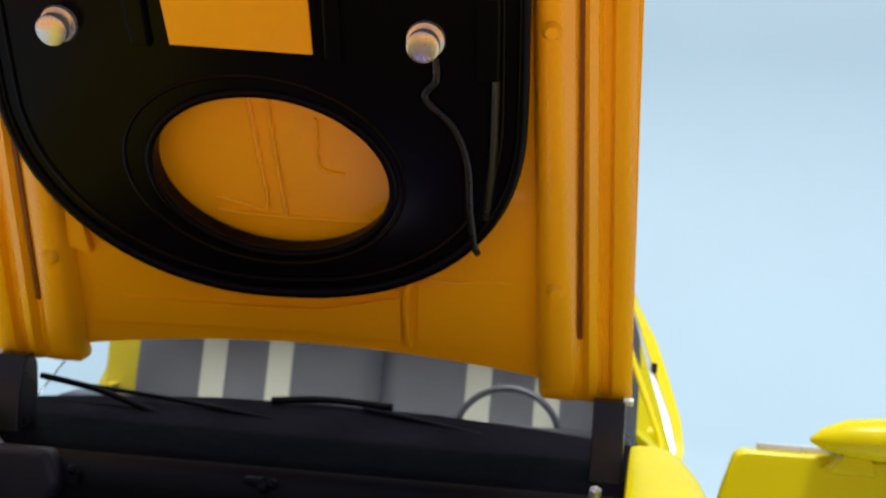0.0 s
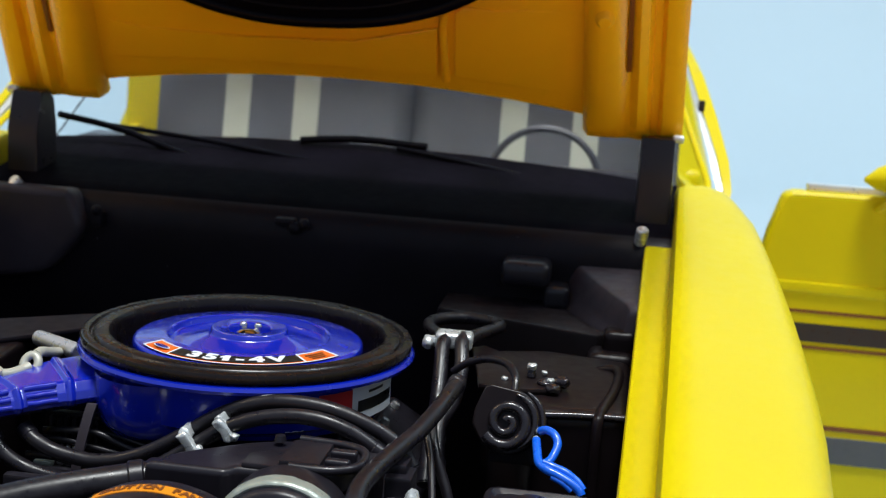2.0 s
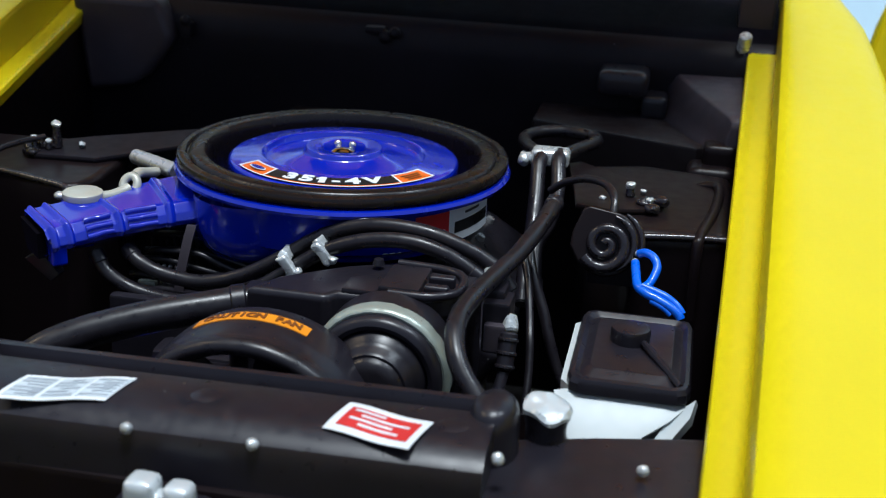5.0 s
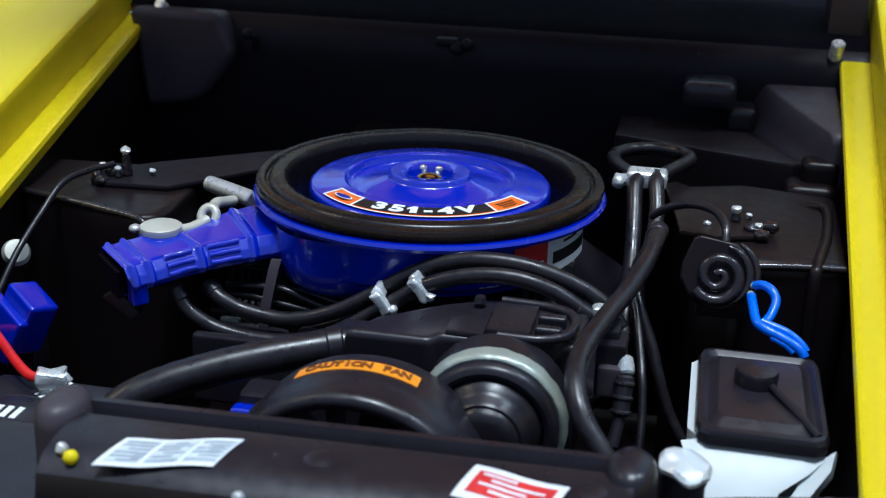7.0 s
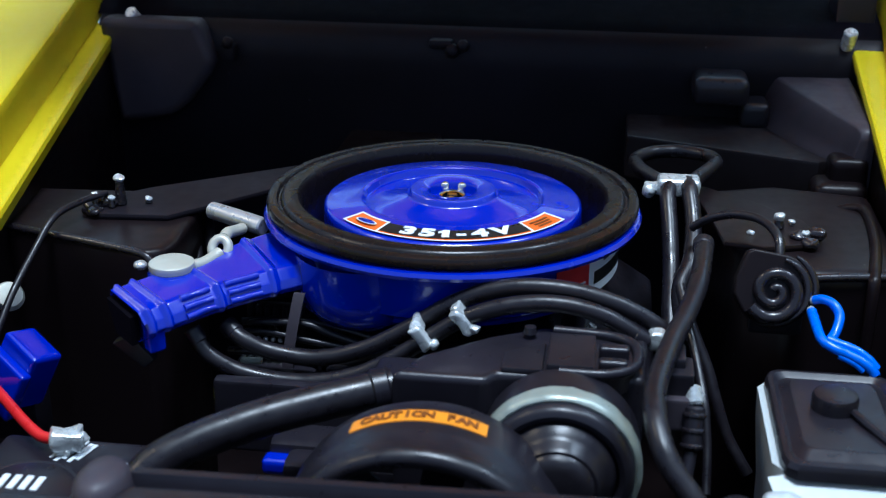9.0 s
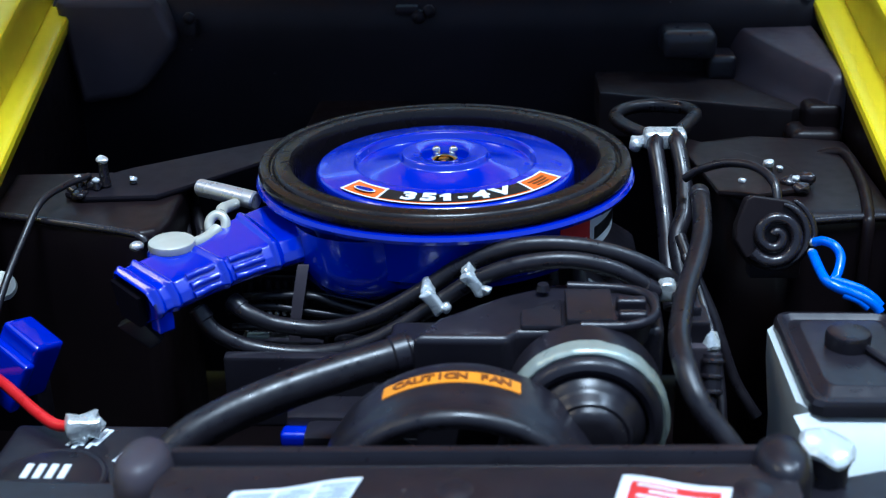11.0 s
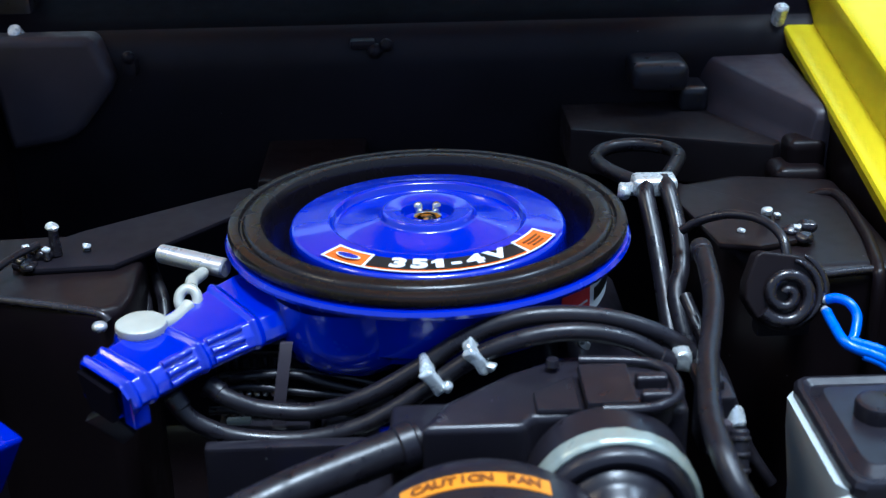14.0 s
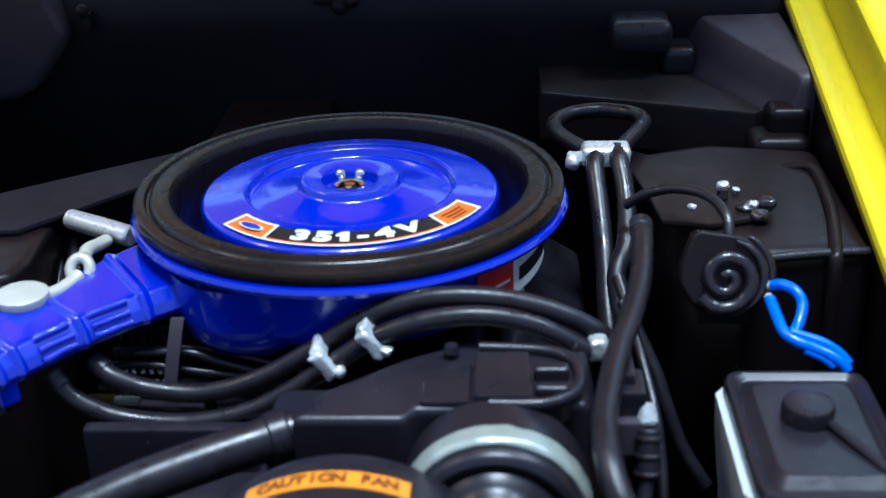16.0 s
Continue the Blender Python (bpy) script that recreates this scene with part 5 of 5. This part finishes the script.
def battery():
    th = tagged(empty("battery", (-21, -26, 16)), "black battery with white print and a silver terminal", "battery")
    part("case", box(-25.5, -15.8, -31, -20.8, 16, 38.2, 0.4), BLACK, th)
    for x, y, n, long in ((-20.4, -22.3, 5, 2.3), (-17.5, -24.2, 3, 1.9), (-16.5, -23.8, 2, 1.0)):
        for k in range(n):
            m = Matrix.Translation((x + 0.42 * k - 0.2 * (n - 1), y - 0.3 * (k % 2), 38.25)) @ Euler((0, 0, radians(-16))).to_matrix().to_4x4()
            part("print_bar", box(-0.13, 0.13, -long / 2, long / 2 - 0.4 * (k % 3 == 1), 0, 0.05, 0, 1, None, m), PAPER, th)
    t = part("terminal", lumpy(box(-1.05, 0.95, -0.7, 0.65, -0.55, 0.65, 0.3, 2, None, Matrix.Translation((-20.6, -22.7, 39.2)) @ Euler((0.1, 0.12, 0.35)).to_matrix().to_4x4()), 0.28, 0.7, 2), CLIP, th, "lumpy silver terminal clamp")
    part("clamp_tail", lumpy(merge(ball((-19.75, -22.3, 39.2), 0.36), box(-21.4, -20.4, -23.3, -22.8, 38.2, 38.8, 0.2)), 0.15, 0.5, 1), CLIP, t)
    part("clamp_screw", lumpy(ball((-20.3, -22.2, 39.5), 0.34), 0.15, 0.4, 1), CLIP, t)
    part("vent_rim", tube([(-20.4 + 3.0 * math.cos(a), -29.2 + 3.0 * math.sin(a), 39.55) for a in [i * math.pi / 8 for i in range(16)]], 0.22, 8, 2, None, True), BLACK, th)
    part("vent_cap", lathe([(0, 40.0), (2.6, 39.9), (3.1, 39.5), (3.2, 38.1)], (-20.4, -29.2, 0), (0, 0, 1), 32), BLACK, th)
    for i in range(4):
        part("print_bar", box(-21.9 + 0.7 * i, -21.5 + 0.7 * i, -29.6, -28.2, 39.98, 40.04, 0), PAPER, th)


battery()
hose("battery_cable", [(-29.5, -15.5, 38.6), (-27.8, -17.6, 39.5), (-26.0, -19.4, 39.5), (-24.2, -21, 39.2), (-22.6, -22.2, 39.0), (-21.4, -22.6, 39.1)], 0.36, "red battery cable to the silver terminal", RED, "cable")
so = tagged(empty("relay", (-27, -14, 36)), "blue plastic relay on the inner apron", "relay")
m0 = Matrix.Translation((-27.3, -14.4, 39.6)) @ Euler((radians(-14), radians(22), radians(-30))).to_matrix().to_4x4()
part("case", box(-1.6, 1.8, -1.2, 1.3, -2.4, 2.0, 0.4, 3, None, m0), BLUE, so)
part("foot", box(-2.3, 2.1, -2.0, -1.1, -2.9, 0.9, 0.3, 3, None, m0), BLUE, so)
part("mount", box(-30, -26.5, -15, -12.5, 34, 40, 0.4), BLACK, so)
tagged(part("cap_disc", lathe([(0, 0.6), (0.9, 0.5), (1.1, 0)], (-30.0, -10.2, 42.7), (0.5, -0.6, 0.6), 20), CREAM, None, "pale round cap on the apron"), category="cap")


# ---- radiator and its support ----
def radiator():
    th = tagged(empty("radiator_support", (2, -37, 14)), "black radiator panel with stickers and silver bolts", "radiator panel")
    pro = [(-31.6, 36), (-32.0, 43.6), (-32.5, 44.2), (-33.0, 44.2), (-33.25, 43.5), (-33.85, 43.4), (-34.2, 44.05), (-35.6, 44.25), (-37.2, 44.2), (-38.6, 43.9), (-39.4, 43.2), (-39.7, 42.0), (-39.9, 36)]
    bm = loft([[(x, y + 0.03 * (x - 3), z) for y, z in pro] for x in (-12, -11.6, 18.2, 18.6)])
    top = part("top_rail", bm, BLACK, th, "", 30)
    part("lower_panel", box(-33, 32, -40.2, -37.5, 14, 40.5, 0.5), DEEP, th)
    part("side_rail", prism([(-34, -41), (-12, -40.2), (-12.5, -33), (-15, -31.5), (-34, -31)], 34, 41.2, "z", 0.5), BLACK, th)
    part("side_rail", prism([(18, -40), (32, -41), (32, -28), (24, -30), (18, -32)], 34, 41.6, "z", 0.5), BLACK, th)
    for x, y in ((18.3, -33.4), (-13.2, -34.4)):
        po = loft([[(x + r * math.cos(a), y + 1.5 * r * math.sin(a), z) for a in [i * math.pi / 8 for i in range(16)]] for z, r in ((38, 1.5), (43.6, 1.45), (44.4, 1.3), (44.8, 0.95), (44.95, 0.3))])
        part("post", po, GUSSET if x < 0 else BLACK, top, "", 60)
    for x, y, z in ((-0.9, -39.8, 43.4), (6.2, -39.6, 43.4), (19.2, -37.9, 43.6), (26.8, -34.5, 42.2), (-11.0, -38.8, 44.2)):
        part("bolt", lumpy(ball((x, y, z), 0.36), 0.06, 0.4, 0), CLIP, th, "silver bolt head")
    for x, y in ((2.4, -36.4), (16.4, -36.0)):
        part("boss", lathe([(0, 0.14), (0.6, 0.11), (0.9, 0)], (x, y, 44.22), (0, 0, 1), 18), BLACK, top)
    part("paint_dot", ball((-10.3, -39.2, 44.0), 0.42), YELLOW, th, "yellow bolt head")
    # stickers
    def sticker(x0, x1, y0, y1, lift, skew=0.27, turn=0.0, mid=0.0):
        rows = []
        for j in range(5):
            y = y0 + (y1 - y0) * j / 4
            row = []
            for i in range(9):
                x = x0 + (x1 - x0) * i / 8
                z = 44.22 - 0.05 * max(0, -36.8 - y) ** 2 - 0.02 * (y + 36) ** 2 * (1 if y > -36 else 0) + lift
                row.append((x + skew * (y + 37.5), y + 0.03 * (x - 3) + turn * (x - mid), z + 0.07 * math.sin(x * 1.3)))
            rows.append(row)
        return skin(loft(rows, None, False, False), 0.04)
    lay = dict(turn=0.22, mid=-5.4)
    st = part("sticker", sticker(-8.4, -2.4, -38.9, -36.2, 0.12, **lay), PAPER, th, "white sticker with grey print")
    for k in range(3):
        part("print_field", sticker(-8.1 + 1.95 * k, -6.35 + 1.95 * k, -38.6, -36.5, 0.15, **lay), FAINT_INK, st)
        for i in range(6):
            x0 = -8.0 + 1.95 * k + (0.5 if (i + k) % 3 == 0 else 0)
            part("print_bar", sticker(x0, -6.45 + 1.95 * k - (0.4 if (i * k) % 2 else 0), -38.5 + 0.34 * i, -38.35 + 0.34 * i, 0.18, **lay), INK, st)
    part("print_block", sticker(-6.9, -6.4, -38.3, -37.7, 0.2, **lay), INK, st)
    part("print_block", sticker(-3.3, -2.8, -37.9, -37.1, 0.2, **lay), INK, st)
    lay = dict(turn=-0.24, mid=12.5)
    st = part("sticker", sticker(10.0, 15.0, -38.9, -36.0, 0.12, **lay), PAPER, th, "white-edged red sticker")
    part("sticker_field", sticker(10.5, 14.6, -38.4, -36.5, 0.16, **lay), DECAL_RED, st)
    for i, (u, v) in enumerate(((11.6, 13.9), (10.9, 13.4), (11.4, 14.2), (10.8, 12.6))):
        part("print_bar", sticker(u, v, -38.15 + 0.42 * i, -37.97 + 0.42 * i, 0.2, **lay), PAPER, st)
    # latch in front of the panel
    la = part("latch", box(-0.6, 4.4, -45, -40.6, 34, 40.6, 0.4), BLACK, th)
    kn = box(0.2, 2.0, -43.2, -41.4, 40.2, 42.2, 0.6, 3)
    kn = box(2.3, 3.9, -43.0, -41.4, 40.0, 42.0, 0.6, 3, kn)
    kn = box(0.8, 3.3, -43.0, -41.8, 39.4, 41.5, 0.5, 3, kn)
    part("latch_knob", kn, TRIM, la, "pale silver latch piece")
    # filler cap
    nk = part("filler_neck", lathe([(0, 36), (1.2, 36), (1.2, 42.4), (1.3, 42.7), (1.3, 43.2), (0, 43.2)], (21.0, -30.9, 0), (0, 0, 1), 28), BLACK, th)
    part("filler_cap", lumpy(lathe([(0, 0.62), (0.8, 0.58), (1.2, 0.46), (1.45, 0.2), (1.4, -0.1), (0, -0.1)], (21.0, -30.9, 43.3), (0.16, -0.12, 1), 28), 0.2, 0.9, 0), TRIM, nk, "silver radiator cap")
    part("core", box(-13, 17, -36.8, -33.5, 14, 40, 0.3), BLACK, th)


radiator()

# ---- small parts between engine and apron ----
# Unidentified lump, placed along a camera ray at a guessed depth.
kn = ball((-22.0, -35.1, 45.7), 1.0)
kn = ball((-21.9, -35.4, 43.9), 1.15, kn)
kn = rod((-22.1, -35.3, 40.8), (-22.0, -35.3, 44.5), 0.9, 16, kn)
tagged(part("ochre_lump", kn, OCHRE, None, "unidentified ochre brown lump on the front rail", 60), category="knob")
sp = tagged(empty("sensor_plug", (17, -19, 38)), "black and silver plug hanging beside the bracket", "plug")
part("body", rod((17.0, -19, 42.6), (16.9, -20, 40.2), 0.6, 14), BLACK, sp)
part("collar", lumpy(rod((16.8, -18, 43.4), (17.0, -18.7, 42.5), 0.55, 14), 0.1, 0.5, 1), CLIP, sp)
for k in (0.2, 0.55, 0.9):
    part("band", rod(Vector((17.0, -19, 42.6)).lerp(Vector((16.9, -20, 40.2)), k - 0.06), Vector((17.0, -19, 42.6)).lerp(Vector((16.9, -20, 40.2)), k + 0.06), 0.72, 14), ENAMEL, sp)
part("tip", rod((16.9, -20, 40.2), (16.6, -21, 38.4), 0.4, 12), BLACK, sp)
tagged(part("strap", loft([[(x - 0.38, y, z), (x + 0.38, y, z), (x + 0.38, y + 0.25, z), (x - 0.38, y + 0.25, z)] for x, y, z in ((-8.9, -10.9, 44.6), (-9.0, -11.3, 43.9), (-9.25, -11.7, 42.4), (-9.5, -12.0, 40.8), (-9.6, -12.1, 39.4))]), GUSSET, None, "flat black strap beneath the air cleaner", 30), category="strap")
tagged(part("tower_rivet", ball((-20.5, -9.3, 45.3), 0.5, None, 0.7), SILVER, None, "silver rivet at the tower's front corner"), category="rivet")


def ignition_detail():
    th = tagged(empty("spark_plug_row", (-11, -10, 38)), "ribbed black cover with small silver studs", "engine part")
    part("cover", box(-13.4, -7.6, -12.6, -8.2, 37.5, 39.6, 0.4), BLACK, th)
    for i in range(7):
        part("rib", box(-13.2 + 0.62 * i, -12.9 + 0.62 * i, -8.9, -8.3, 40.6, 42.6, 0.08, 1), BLACK, th)
    for i in range(18):
        part("stud", ball((-13.0 + 0.52 * (i % 6) + 0.2 * (i // 6), -10.9 + 0.35 * (i // 6), 39.75 + 0.5 * (i // 6)), 0.19, None, 1.0, 8), SILVER, th)
    part("bracket", box(-12.7, -11.2, -12.7, -12.2, 40.0, 40.35, 0.12), ALLOY, th, "pale metal bracket")
    part("backing", box(-13.8, -6, -8.4, -7.4, 37, 42.8, 0.2), DEEP, th)


ignition_detail()
